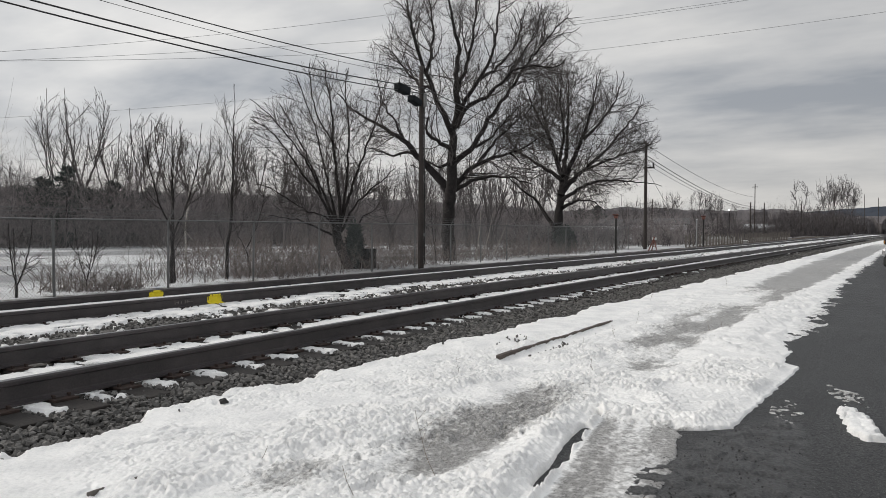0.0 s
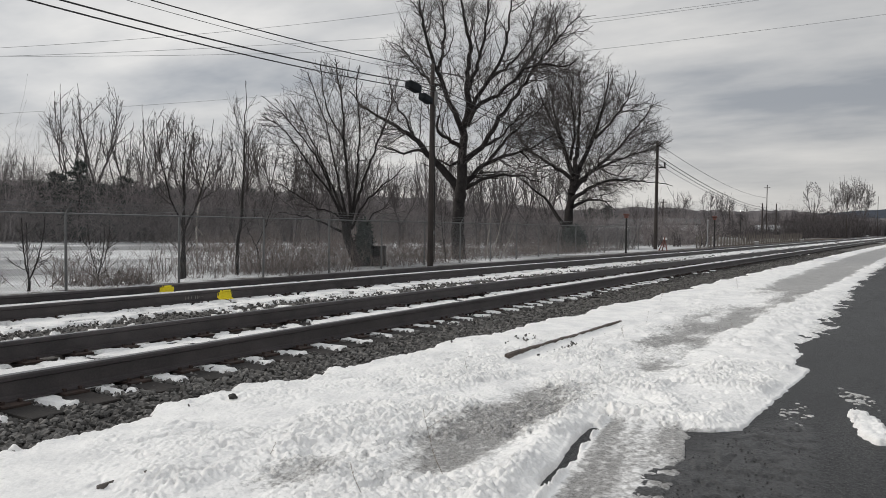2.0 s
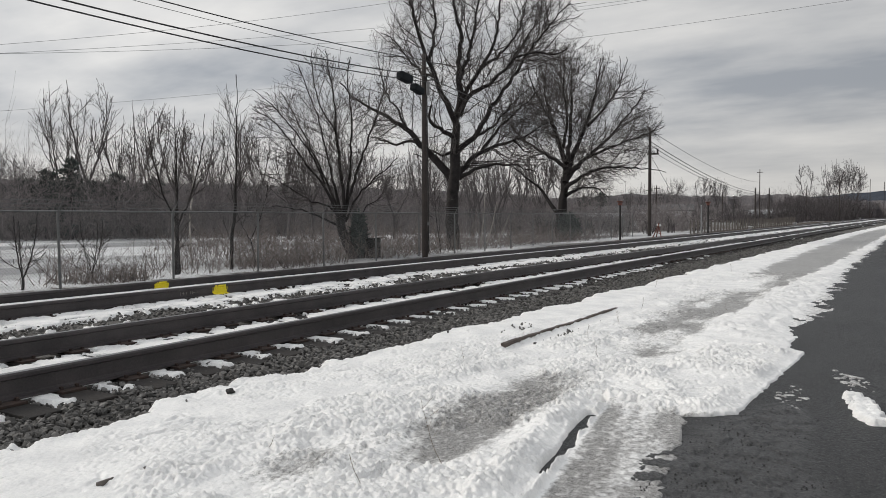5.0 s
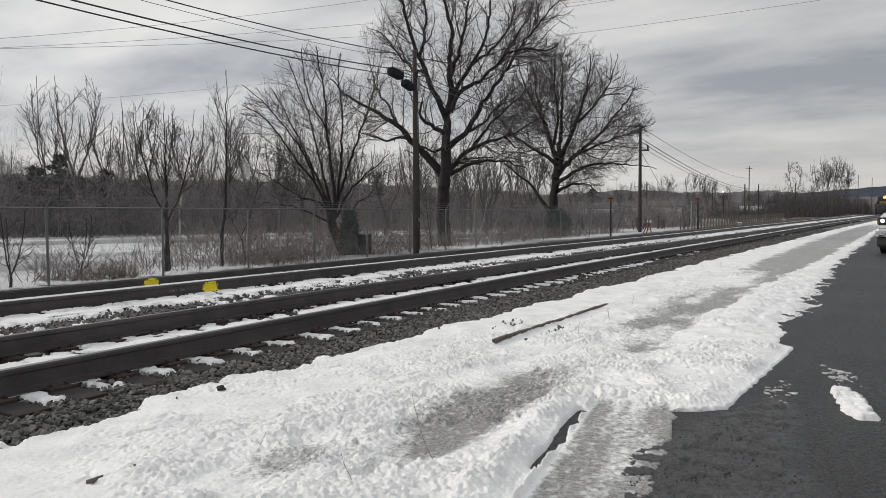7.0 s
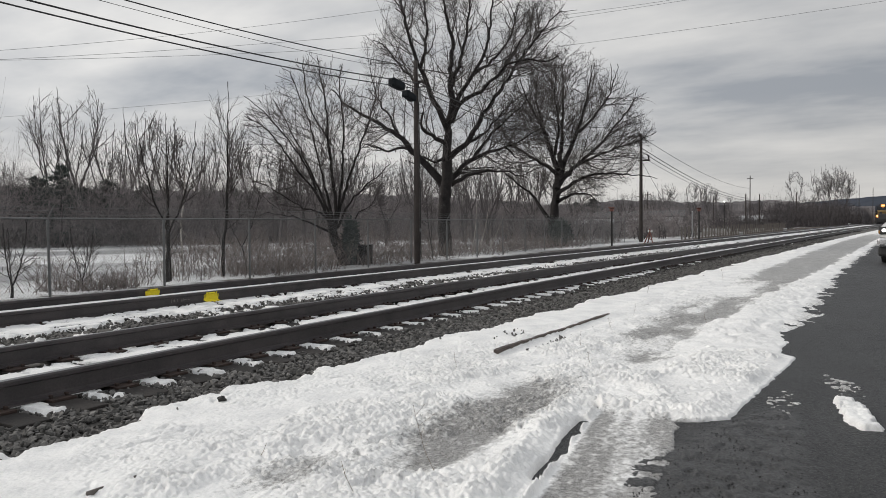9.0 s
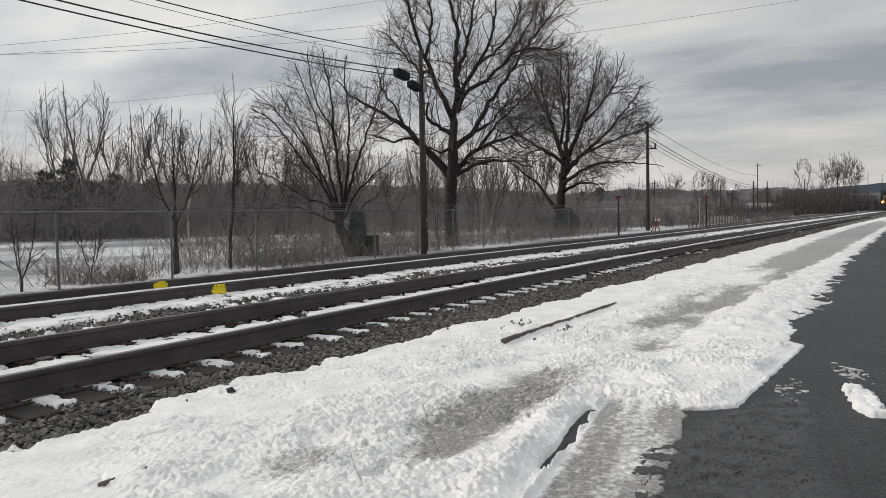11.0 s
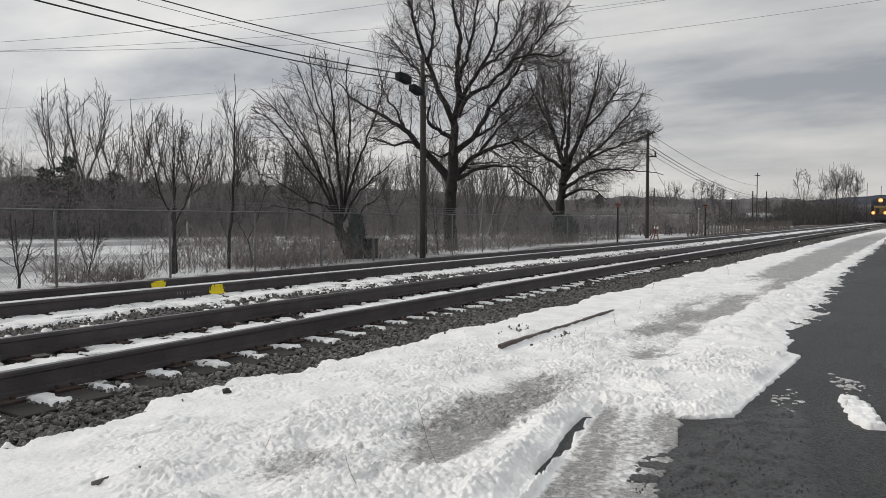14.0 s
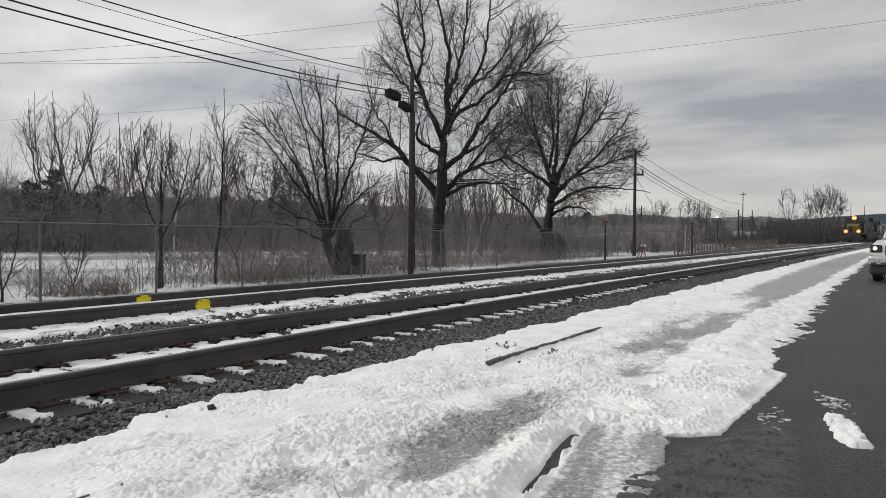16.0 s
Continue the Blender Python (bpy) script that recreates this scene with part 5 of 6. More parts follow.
def ivy_bush(x, y, z, wide, high, seed, label):
    rng = np.random.default_rng(seed)
    n = 1500
    d = rng.normal(size=(n, 3))
    d /= np.linalg.norm(d, axis=1, keepdims=True)
    p = d * rng.uniform(0.35, 1.0, (n, 1)) ** 0.5 * np.array([wide, wide, high / 2]) * (0.75 + 0.4 * rng.uniform(size=(n, 1)))
    p[:, 2] += high / 2
    p[:, 2] = np.maximum(p[:, 2], 0.0)
    e = p + rng.normal(0, 0.09, (n, 3))
    t = thing("ivy_bush", pose(x, y, z), label, "bush", "ivy bushes")
    v, f = tubes(p, e, np.full(n, 0.05), np.full(n, 0.008), 4)
    link_mesh("leaves", v, f, NEEDLES, t)
    stem = rng.normal(0, wide * 0.3, (12, 3)) * np.array([1, 1, 0])
    v, f = tubes(stem, stem * 1.6 + np.array([[0, 0, high * 0.7]]), np.full(12, 0.03), np.full(12, 0.012), 5)
    link_mesh("stems", v, f, BARK, t)


def build_thickets():
    ivy_bush(49.3, 17.6, -0.2, 0.85, 2.1, 1, "dark ivy clump round the foot of the dense tree")
    ivy_bush(51.9, 18.2, -0.2, 0.75, 1.7, 2, "dark evergreen ivy clump beside the dense tree")
    ivy_bush(22.9, 16.9, -0.25, 0.32, 1.9, 3, "dark ivy growing up the leaning trunk")
    rng = random.Random(17)
    tall = [shrub_shape(400 + k, 12, 1.0, 1.1, 0.36, 0.32) for k in range(6)]
    low = [shrub_shape(450 + k, 8, 1.0, 1.6, 0.6) for k in range(5)]
    far = []
    for _ in range(480):
        az = rng.uniform(10, 66)
        r = rng.uniform(80, 108)
        h = np.interp(az, [10, 18, 28, 36, 46, 66], [4.5, 6.0, 8.6, 10.2, 12.0, 12.4]) * rng.uniform(0.6, 1.1)
        x, y = spot(az, r)
        far.append((x, y, -0.6 + (float(rise(x)) if az < 25 else 0), h))
    for _ in range(200):
        az = rng.uniform(0.5, 26)
        R = float(np.interp(az, [-14, 8, 16, 25, 75], [330, 300, 210, 125, 118])) - rng.uniform(2, 14)
        h = float(np.interp(az, [0, 4, 14, 20, 26], [8.5, 11.5, 10.0, 6.5, 6.4])) * rng.uniform(0.9, 1.5)
        x, y = spot(az, R)
        far.append((x, y, -0.6, h))
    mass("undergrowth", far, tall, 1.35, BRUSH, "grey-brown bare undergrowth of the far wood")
    mid = []
    for _ in range(130):
        az = rng.uniform(14, 50)
        r = rng.uniform(34, 62)
        x, y = spot(az, r)
        if y < 19:
            continue
        mid.append((x, y, -0.5, rng.uniform(1.3, 2.8)))
    mass("thicket", mid, low, 0.9, THICKET, "reddish brown bare thicket behind the fence")
    near = []
    for _ in range(260):
        x = rng.uniform(8, 60)
        dens = 0.4 if x < 16 else 1.0
        if rng.random() > dens:
            continue
        near.append((x, rng.uniform(15.3, 19.5), -0.3, rng.uniform(0.7, 1.9)))
    for _ in range(18):
        near.append((rng.uniform(16.5, 21.0), rng.uniform(15.4, 17.5), -0.3, rng.uniform(0.9, 1.6)))
    for _ in range(14):
        near.append((rng.uniform(10.4, 12.6), rng.uniform(15.6, 17.5), -0.3, rng.uniform(0.6, 1.1)))
    for _ in range(16):
        near.append((rng.gauss(11.2, 0.35), rng.gauss(16.0, 0.25), -0.3, rng.uniform(0.55, 0.95)))
    mass("bramble", near, low, 0.5, THICKET, "brown bare brambles and shrubs along the fence")
    # low wood mass far behind, so that the sky shows only over it
    s = np.linspace(radians(-14), radians(75), 420)
    v, f = [], []
    prof = [(0.0, -1.0), (0.02, 0.62), (0.06, 0.9), (0.12, 1.0), (0.3, 0.95), (0.5, -1.0)]
    for k, a in enumerate(s):
        d = math.degrees(a)
        R = np.interp(d, [-14, 8, 16, 25, 75], [330, 300, 210, 125, 118])
        h = np.interp(d, [-14, 0, 4, 14, 20, 26, 38, 75], [8, 8.5, 11.5, 10.0, 6.8, 6.6, 7.8, 8.4])
        h = h * (0.92 + 0.15 * float(fbm(np.array(k * 1.1), np.array(0.3), 77, 4)))
        for dr, fz in prof:
            wob = 1 + 0.03 * float(vnoise(np.array(k * 0.5), np.array(fz * 3), 5))
            v.append(((R + dr * 40) * wob * math.cos(a), (R + dr * 40) * wob * math.sin(a), h * fz if fz > 0 else -1.5))
    n = len(prof)
    for k in range(len(s) - 1):
        for j in range(n - 1):
            f.append((k * n + j, k * n + j + 1, (k + 1) * n + j + 1, (k + 1) * n + j))
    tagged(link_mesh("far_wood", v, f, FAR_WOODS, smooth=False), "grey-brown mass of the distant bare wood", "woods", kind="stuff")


def build_distance():
    # wooded ridge on the horizon
    s = np.linspace(radians(-25), radians(80), 300)
    v, f = [], []
    for k, a in enumerate(s):
        d = math.degrees(a)
        h = np.interp(d, [-25, -6, -2, 2, 4, 9, 80], [32, 34, 31, 26, 22, 17, 12]) + 2.0 * float(fbm(np.array(k * 0.12), np.array(0.0), 41, 3)) + 0.9 * float(fbm(np.array(k * 1.7), np.array(0.0), 43, 2))
        for r, z in ((840, -3), (880, h * 0.7), (930, h), (1100, h * 0.8)):
            v.append((r * math.cos(a), r * math.sin(a), z))
    for k in range(len(s) - 1):
        for j in range(3):
            f.append((k * 4 + j, k * 4 + j + 1, (k + 1) * 4 + j + 1, (k + 1) * 4 + j))
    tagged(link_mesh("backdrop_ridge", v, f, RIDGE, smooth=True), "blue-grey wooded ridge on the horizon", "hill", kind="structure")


build_ground()
build_asphalt()
bed = build_ballast()
build_snow()
build_track_snow()
near_track, near_rails = make_track(RAILS[0], RAILS[1], "nearer railway track with dark rails on wooden ties")
far_track, far_rails = make_track(RAILS[2], RAILS[3], "farther railway track with dark rails and snow")
build_poles()
build_fence()
build_big_trees()
build_young_trees()
build_woods()
build_thickets()
build_distance()


# ---- beside the tracks ----
def build_markers():
    p = thing("marker_post", pose(59.2, 9.95, 0.15), "slim white marker post beside the farther track", "marker post")
    part("post", rod(bmesh.new(), (0, 0, -0.2), (0, 0, 2.25), 0.045, 0.045, 10), GREY_WALL, p)
    part("cap", rod(bmesh.new(), (0, 0, 2.25), (0, 0, 2.29), 0.07, 0.04, 10), WHITE_PAINT, p)
    for x, y, top in ((61.2, 9.75, 2.7), (48.2, 13.4, 2.55)):
        p = thing("hooded_post", pose(x, y, -0.1), "dark post carrying a small faded red hood", "signal post", "hooded posts")
        part("post", rod(bmesh.new(), (0, 0, -0.2), (0, 0, top - 0.1), 0.07, 0.06, 10), BLACK_STEEL, p)
        bm = bmesh.new()
        box(bm, (0.22, 0.24, 0.16), (0, 0, top - 0.05), 0.02)
        box(bm, (0.36, 0.38, 0.04), (-0.05, 0, top + 0.1), 0.015, Matrix.Rotation(radians(14), 4, "Y"))
        part("hood", bm, RED_PAINT, p, "faded red hood")
    p = thing("barrier_stand", pose(54.5, 12.2, -0.1, 0, 0, 35), "leaning faded red barrier stand on snow", "barrier stand")
    for k, (a, b) in enumerate((((-0.5, 0, 0), (0.15, 0, 1.15)), ((0.55, 0, 0), (-0.1, 0, 1.1)), ((0, 0.5, 0), (0, 0, 1.1)))):
        part("leg", rod(bmesh.new(), a, b, 0.045, 0.04, 8), RED_PAINT, p)
    part("rail", rod(bmesh.new(), (-0.35, 0, 0.35), (0.4, 0, 0.45), 0.035, 0.035, 8), RED_PAINT, p)
    part("panel", box(bmesh.new(), (0.75, 0.04, 0.18), (0, 0, 1.0), 0.01), WHITE_PAINT, p)
    # board fence and posts beyond the end of the wire fence
    f = tagged(new("board_fence"), "weathered grey board fence beside the distant track", "fence")
    rng = random.Random(3)
    bm = box(bmesh.new(), (0.04, 0.14, 1.25), (0, 0, 0.62), 0.008)
    board = part("board", bm, BOARD, f)
    n = 44
    for k in range(n):
        x = 66 + 44 * k / n
        o = board if k == 0 else copy_plain(board, f, Matrix())
        o.matrix_basis = pose(x, 12.0 - 0.14 * (x - 66) + rng.uniform(-0.02, 0.02), float(rise(x)) - 0.3 + rng.uniform(-0.15, 0.1), rng.uniform(-2, 2), 0, -8)
    # small trackside boxes
    for s, u in ((74, 12.9), (96, 12.8), (150, 13.2)):
        o = thing("trackside_box", pose(*on_line(s, u, -0.1)), "small pale equipment box beside the rails", "equipment box", "trackside boxes")
        part("case", box(bmesh.new(), (0.3, 0.35, 0.4), (0, 0, 0.2), 0.03), GREY_STEEL, o)
        part("lid", box(bmesh.new(), (0.34, 0.4, 0.05), (0, 0, 0.42), 0.015), WHITE_PAINT, o)


def low_building(x, y, z, turn, ln, dp, h, wall, roof, label, doors=3):
    b = thing("building", pose(x, y, z, 0, 0, turn), label, "building", "low buildings")
    part("wall", box(bmesh.new(), (dp, ln, h + 1.0), (0, 0, h / 2 - 0.5), 0.03), wall, b)
    bm = bmesh.new()
    prof = [(-dp / 2 - 0.4, h), (0, h + dp * 0.16), (dp / 2 + 0.4, h), (dp / 2 + 0.4, h - 0.18), (0, h + dp * 0.16 - 0.18), (-dp / 2 - 0.4, h - 0.18)]
    a = [bm.verts.new((px_, -ln / 2 - 0.4, pz)) for px_, pz in prof]
    c = [bm.verts.new((px_, ln / 2 + 0.4, pz)) for px_, pz in prof]
    for i in range(6):
        j = (i + 1) % 6
        bm.faces.new((a[i], a[j], c[j], c[i]))
    bm.faces.new(a[::-1])
    bm.faces.new(c)
    part("roof", bm, roof, b)
    for k in range(doors):
        yy = -ln / 2 + ln * (k + 0.5) / doors
        w = part("window", box(bmesh.new(), (0.08, ln / doors * 0.4, h * 0.35), (-dp / 2 - 0.02, yy, h * 0.55), 0.01), GLASS_DARK, b)
        part("frame", box(bmesh.new(), (0.05, ln / doors * 0.48, 0.1), (-dp / 2 - 0.05, yy, h * 0.36), 0.01), wall, w)


def build_right_distance():
    low_building(121, 26.5, 0.6, 12, 9, 6, 2.3, WHITE_PAINT, DARK_ROOF, "low white building across the snowy yard", 4)
    low_building(128, 34.5, 0.4, 12, 13, 7, 2.4, GREY_WALL, DARK_ROOF, "long low grey building across the snowy yard", 5)
    low_building(178, 14.5, 0.6, 5, 9, 6, 2.0, GREY_WALL, GREY_WALL, "long pale shed beside the distant poles", 5)
    low_building(104, 31.5, 0.0, 14, 5, 3, 1.9, GREY_WALL, WHITE_PAINT, "small grey shed with a snowy roof", 2)
    low_building(99, 77, 0.0, 40, 9, 5, 3.1, BOARD, DARK_ROOF, "brown house half hidden behind bare woods", 3)
    # a lit yard lamp
    p = thing("yard_lamp", pose(149.5, 19.0, 0.9), "yard lamp burning on a tall dark pole", "yard lamp")
    part("pole", rod(bmesh.new(), (0, 0, -0.5), (0, 0, 5.2), 0.09, 0.06, 8), BLACK_STEEL, p)
    part("arm", rod(bmesh.new(), (0, 0, 5.1), (-0.7, 0, 5.2), 0.05, 0.05, 8), BLACK_STEEL, p)
    bm = bmesh.new()
    bmesh.ops.create_uvsphere(bm, u_segments=12, v_segments=8, radius=0.09)
    bmesh.ops.translate(bm, verts=bm.verts, vec=(-0.75, 0, 5.08))
    part("lamp", bm, YARD_LIGHT, p, "lit white lamp")
    # trees round the bend
    label = "tall bare tree beside the distant bend of the railway"
    w, c = young_tree(501, 16.5, 4.6, 5.0, 0.24, 0.018, 0.75, 5)
    t = plant("tree", (220, 0.2, 1.3), w, c, label, group="trees at the bend", bark=WOODS, twig=WOODS)
    w, c = young_tree(511, 14, 2.6, 3.5, 0.2, 0.018, 0.7, 2)
    t2 = plant("tree", (200, 8.7, 1.3), w, c, label, group="trees at the bend", bark=WOODS, twig=WOODS)
    for k, (x, y, z, sc, src) in enumerate(((222, 3.0, 1.3, 0.93, t), (226, -2.4, 1.3, 0.9, t), (212, 5.0, 1.3, 0.6, t2), (170, 27.5, 1.0, 0.72, t2), (175, 29.5, 1.0, 0.78, t2), (172, 25.2, 1.0, 0.62, t), (168, 23.0, 1.0, 0.6, t2), (165, 33, 0.8, 0.62, t), (160, 36, 0.8, 0.5, t), (165, 20, 1.0, 0.5, t2))):
        m = pose(x, y, z, 0, 0, 47 * k)
        o = copy_thing(src, m)
        o.matrix_basis = m @ Matrix.Diagonal((sc, sc, sc, 1))
    rng = random.Random(23)
    tall = [shrub_shape(600 + k, 10, 1.0, 1.2) for k in range(4)]
    places = []
    for _ in range(190):
        x = rng.uniform(150, 240)
        y = 10.23 - float(bend(x)) + rng.uniform(8, 20)
        places.append((x, y, float(rise(x)) - 0.3, rng.uniform(4.2, 7.4)))
    for _ in range(46):
        x = rng.uniform(62, 150)
        y = 10.23 - float(bend(x)) + rng.uniform(7.5, 26)
        places.append((x, y, float(rise(x)) - 0.3, rng.uniform(1.2, 2.4)))
    for _ in range(80):
        x, y = spot(rng.uniform(3, 16), rng.uniform(140, 190))
        places.append((x, y, 0.4, rng.uniform(2.5, 4.6)))
    mass("trackside_brush", places, tall, 2.0, DARK_BRUSH, "dark grey-brown bare brush along the distant track")


# ---- small things on the snow ----
def snow_heap(s0, u0, ln, wd, h, turn, seed, label, thin=False):
    n, m = int(ln / 0.008), int(wd / 0.008)
    a, b = np.meshgrid(np.linspace(-1, 1, n), np.linspace(-1, 1, m), indexing="ij")
    X, Y = a * ln / 2, b * wd / 2
    rad = a * a + b * b + 1.7 * (fbm(X * 13 + seed, Y * 13, seed, 5) - 0.5)
    keep = 1 - smooth(0.35, 0.75, rad) if not thin else (1 - smooth(0.4, 0.9, rad)) * smooth(0.5, 0.58, fbm(X * 22 + seed, Y * 22, seed + 2, 4))
    keep = keep * (1 - smooth(0.75, 0.97, np.maximum(np.abs(a), np.abs(b))))
    Z = keep * (h * (0.25 + 0.8 * lumps(X * 11 + seed, Y * 11, seed) + 0.7 * lumps(X * 24 + seed, Y * 24, seed + 1))) - 0.03 * (1 - keep)
    c, q = math.cos(radians(turn)), math.sin(radians(turn))
    v = np.stack([s0 + X * c - Y * q, u0 + X * q + Y * c, Z], -1).reshape(-1, 3)
    i = (np.arange(n - 1)[:, None] * m + np.arange(m - 1)[None]).reshape(-1)
    f = np.stack([i, i + m, i + m + 1, i + 1], 1)
    ob = link_mesh("snow_clump", v, f, SNOW, smooth=True)
    at = ob.data.attributes.new("melt", "FLOAT", "POINT")
    at.data.foreach_set("value", np.full(len(v), 0.8 if thin else 0.12, np.float32))
    return tagged(ob, label, "snow clump", "snow clumps on the asphalt")


def build_small_things():
    snow_heap(5.4, -0.14, 1.2, 0.24, 0.028, 9, 3, "rough clump of old snow lying on the asphalt")
    snow_heap(6.4, -0.07, 1.0, 0.3, 0.006, 10, 9, "thin grey slush patch on the asphalt", True)
    snow_heap(5.6, 0.31, 0.95, 0.28, 0.005, 0, 14, "thin grey slush patch on the asphalt", True)
    # half-buried timber
    bm = bmesh.new()
    rng = random.Random(5)
    n = 22
    last = None
    for k in range(n + 1):
        t = k / n
        s, u = 6.26 + 3.52 * t, 2.89 - 0.13 * t + 0.012 * math.sin(7 * t)
        w = 0.021 * rng.uniform(0.85, 1.1)
        z = 0.078 - 0.016 * t + rng.uniform(-0.006, 0.006)
        y = u
        ring = [bm.verts.new((s, y - w, -0.02)), bm.verts.new((s, y + w, -0.02)), bm.verts.new((s, y + w, z)), bm.verts.new((s, y - w, z))]
        if last:
            for i in range(4):
                bm.faces.new((last[i], last[(i + 1) % 4], ring[(i + 1) % 4], ring[i]))
        else:
            bm.faces.new(ring[::-1])
        last = ring
    bm.faces.new(last)
    tagged(part("timber", bm, OLD_TIMBER), "long grey weathered timber half buried in snow", "timber")
    for s, u, ln, turn in ((2.28, 3.05, 0.46, -4), (3.58, 2.98, 0.36, -3)):
        bm = box(bmesh.new(), (ln, 0.014, 0.036), (0, 0, 0), 0.005)
        ob = part("stick", bm, BOARD)
        ob.matrix_world = pose(s, u - float(bend(s)), 0.036, 0, -0.5, turn)
        tagged(ob, "short grey stick frozen into the snow", "stick", "sticks in the snow")
    # black lump
    bm = bmesh.new()
    bmesh.ops.create_icosphere(bm, subdivisions=3, radius=0.029)
    for v in bm.verts:
        v.co *= 1 + 0.6 * noise.noise(v.co * 45)
        v.co.z *= 0.8
    ob = part("debris", bm, DEBRIS)
    ob.matrix_world = pose(3.62, 3.82, 0.065)
    tagged(ob, "black lump of debris lying on the snow", "debris")
    # scattered dark crumbs
    rng = random.Random(9)
    shape = stone_shapes(3, np.random.default_rng(8))
    meshes = []
    for v, f in shape:
        me = bpy.data.meshes.new("pebble")
        me.from_pydata((v * 0.02).tolist(), [], f.tolist())
        me.materials.append(STONE_ONE)
        meshes.append(me)
    for k in range(52):
        if k < 30:
            s, u = rng.gauss(7.3, 0.35), rng.gauss(2.72, 0.08)
        elif k < 44:
            s, u = rng.gauss(7.4, 0.25), rng.gauss(3.25, 0.06)
        else:
            s, u = rng.uniform(2.5, 12), rng.uniform(3.3, 4.1)
        ob = new("pebble", meshes[k % 3])
        ob.matrix_world = Matrix.LocRotScale(Vector((s, u - float(bend(s)), float(snow_z(np.array([[s]]), np.array([[u]]))[0, 0]) + 0.008)), Euler((k, k * 2.0, k * 3.0)), Vector([rng.uniform(0.5, 1.4)] * 3))
        tagged(ob, "small dark stone lying on the snow", "pebble", "pebbles on the snow")
    # fine grit strewn on the asphalt
    g = np.random.default_rng(12)
    sets = []
    for k in range(5200):
        s, u = g.uniform(2.3, 9.0), g.uniform(-2.2, 1.0)
        if g.uniform() > np.exp(-(((s - 3.6) / 1.6) ** 2)) * 0.9 + 0.12:
            continue
        v, f = shape[int(g.integers(3))]
        sets.append((v * g.uniform(0.002, 0.0065) + np.array([s, u - float(bend(s)), 0.002]), f))
    v, f = joined(sets)
    tagged(link_mesh("grit", v, f, STONES), "fine dark grit strewn on the asphalt", "grit", kind="stuff")
    # black crumbs broken out of the asphalt
    sets = []
    while len(sets) < 900:
        s, u = g.uniform(2.5, 5.2), g.uniform(0.0, 0.85)
        if g.uniform() > float(broken(np.array([[s]]), np.array([[u]]))[0, 0]):
            continue
        v, f = shape[int(g.integers(3))]
        sets.append((v * g.uniform(0.003, 0.010) + np.array([s, u - float(bend(s)), 0.006]), f))
    v, f = joined(sets)
    tagged(link_mesh("asphalt_crumbs", v, f, DEBRIS), "wet black crumbs broken out of the asphalt", "crumbs", kind="stuff")
    # dry weed stems
    for k, (s, u, h, lean, turn) in enumerate(((3.10, 1.78, 0.36, 14, 100), (2.58, 1.9, 0.16, 20, 120), (2.85, 2.75, 0.09, 25, 300), (6.9, 2.3, 0.15, 10, 50), (5.4, 2.9, 0.14, 8, 150), (9.3, 1.5, 0.16, 12, 80), (9.6, 1.42, 0.14, -15, 10), (13.0, 3.2, 0.3, 10, 0), (13.4, 3.3, 0.25, -10, 60), (8.3, 2.4, 0.16, 12, 90), (8.5, 2.5, 0.14, -14, 30), (9.9, 2.6, 0.18, 10, 260), (6.0, 1.9, 0.12, 30, 30), (17.0, 2.6, 0.3, 8, 0))):
        rng = np.random.default_rng(k)
        sets = []
        n = 7
        p = np.zeros((n + 1, 3))
        p[:, 2] = np.linspace(-0.04, h, n + 1)
        p[:, 0] = 0.1 * h * np.sin(np.linspace(0, 2.5, n + 1))
        p[:, 1] += np.cumsum(rng.normal(0, 0.012 * h * 3, n + 1))
        sets.append(tubes(p[:-1], p[1:], np.linspace(0.0017, 0.001, n), np.linspace(0.0016, 0.0008, n), 5))
        for j in range(3, n):
            q0 = p[j][None]
            sets.append(tubes(q0, q0 + np.array([[rng.normal(0, 0.12 * h), rng.normal(0, 0.12 * h), 0.12 * h]]), np.array([0.0009]), np.array([0.0006]), 4))
        v, f = joined(sets)
        ob = link_mesh("weed", v, f, DRY_STEM)
        z = max(0.0, float(snow_z(np.array([[s]]), np.array([[u]]))[0, 0]))
        ob.matrix_world = pose(s, u - float(bend(s)), z, 0, lean, turn)
        tagged(ob, "dry brown weed stem poking through the snow", "weed", "dry weeds")


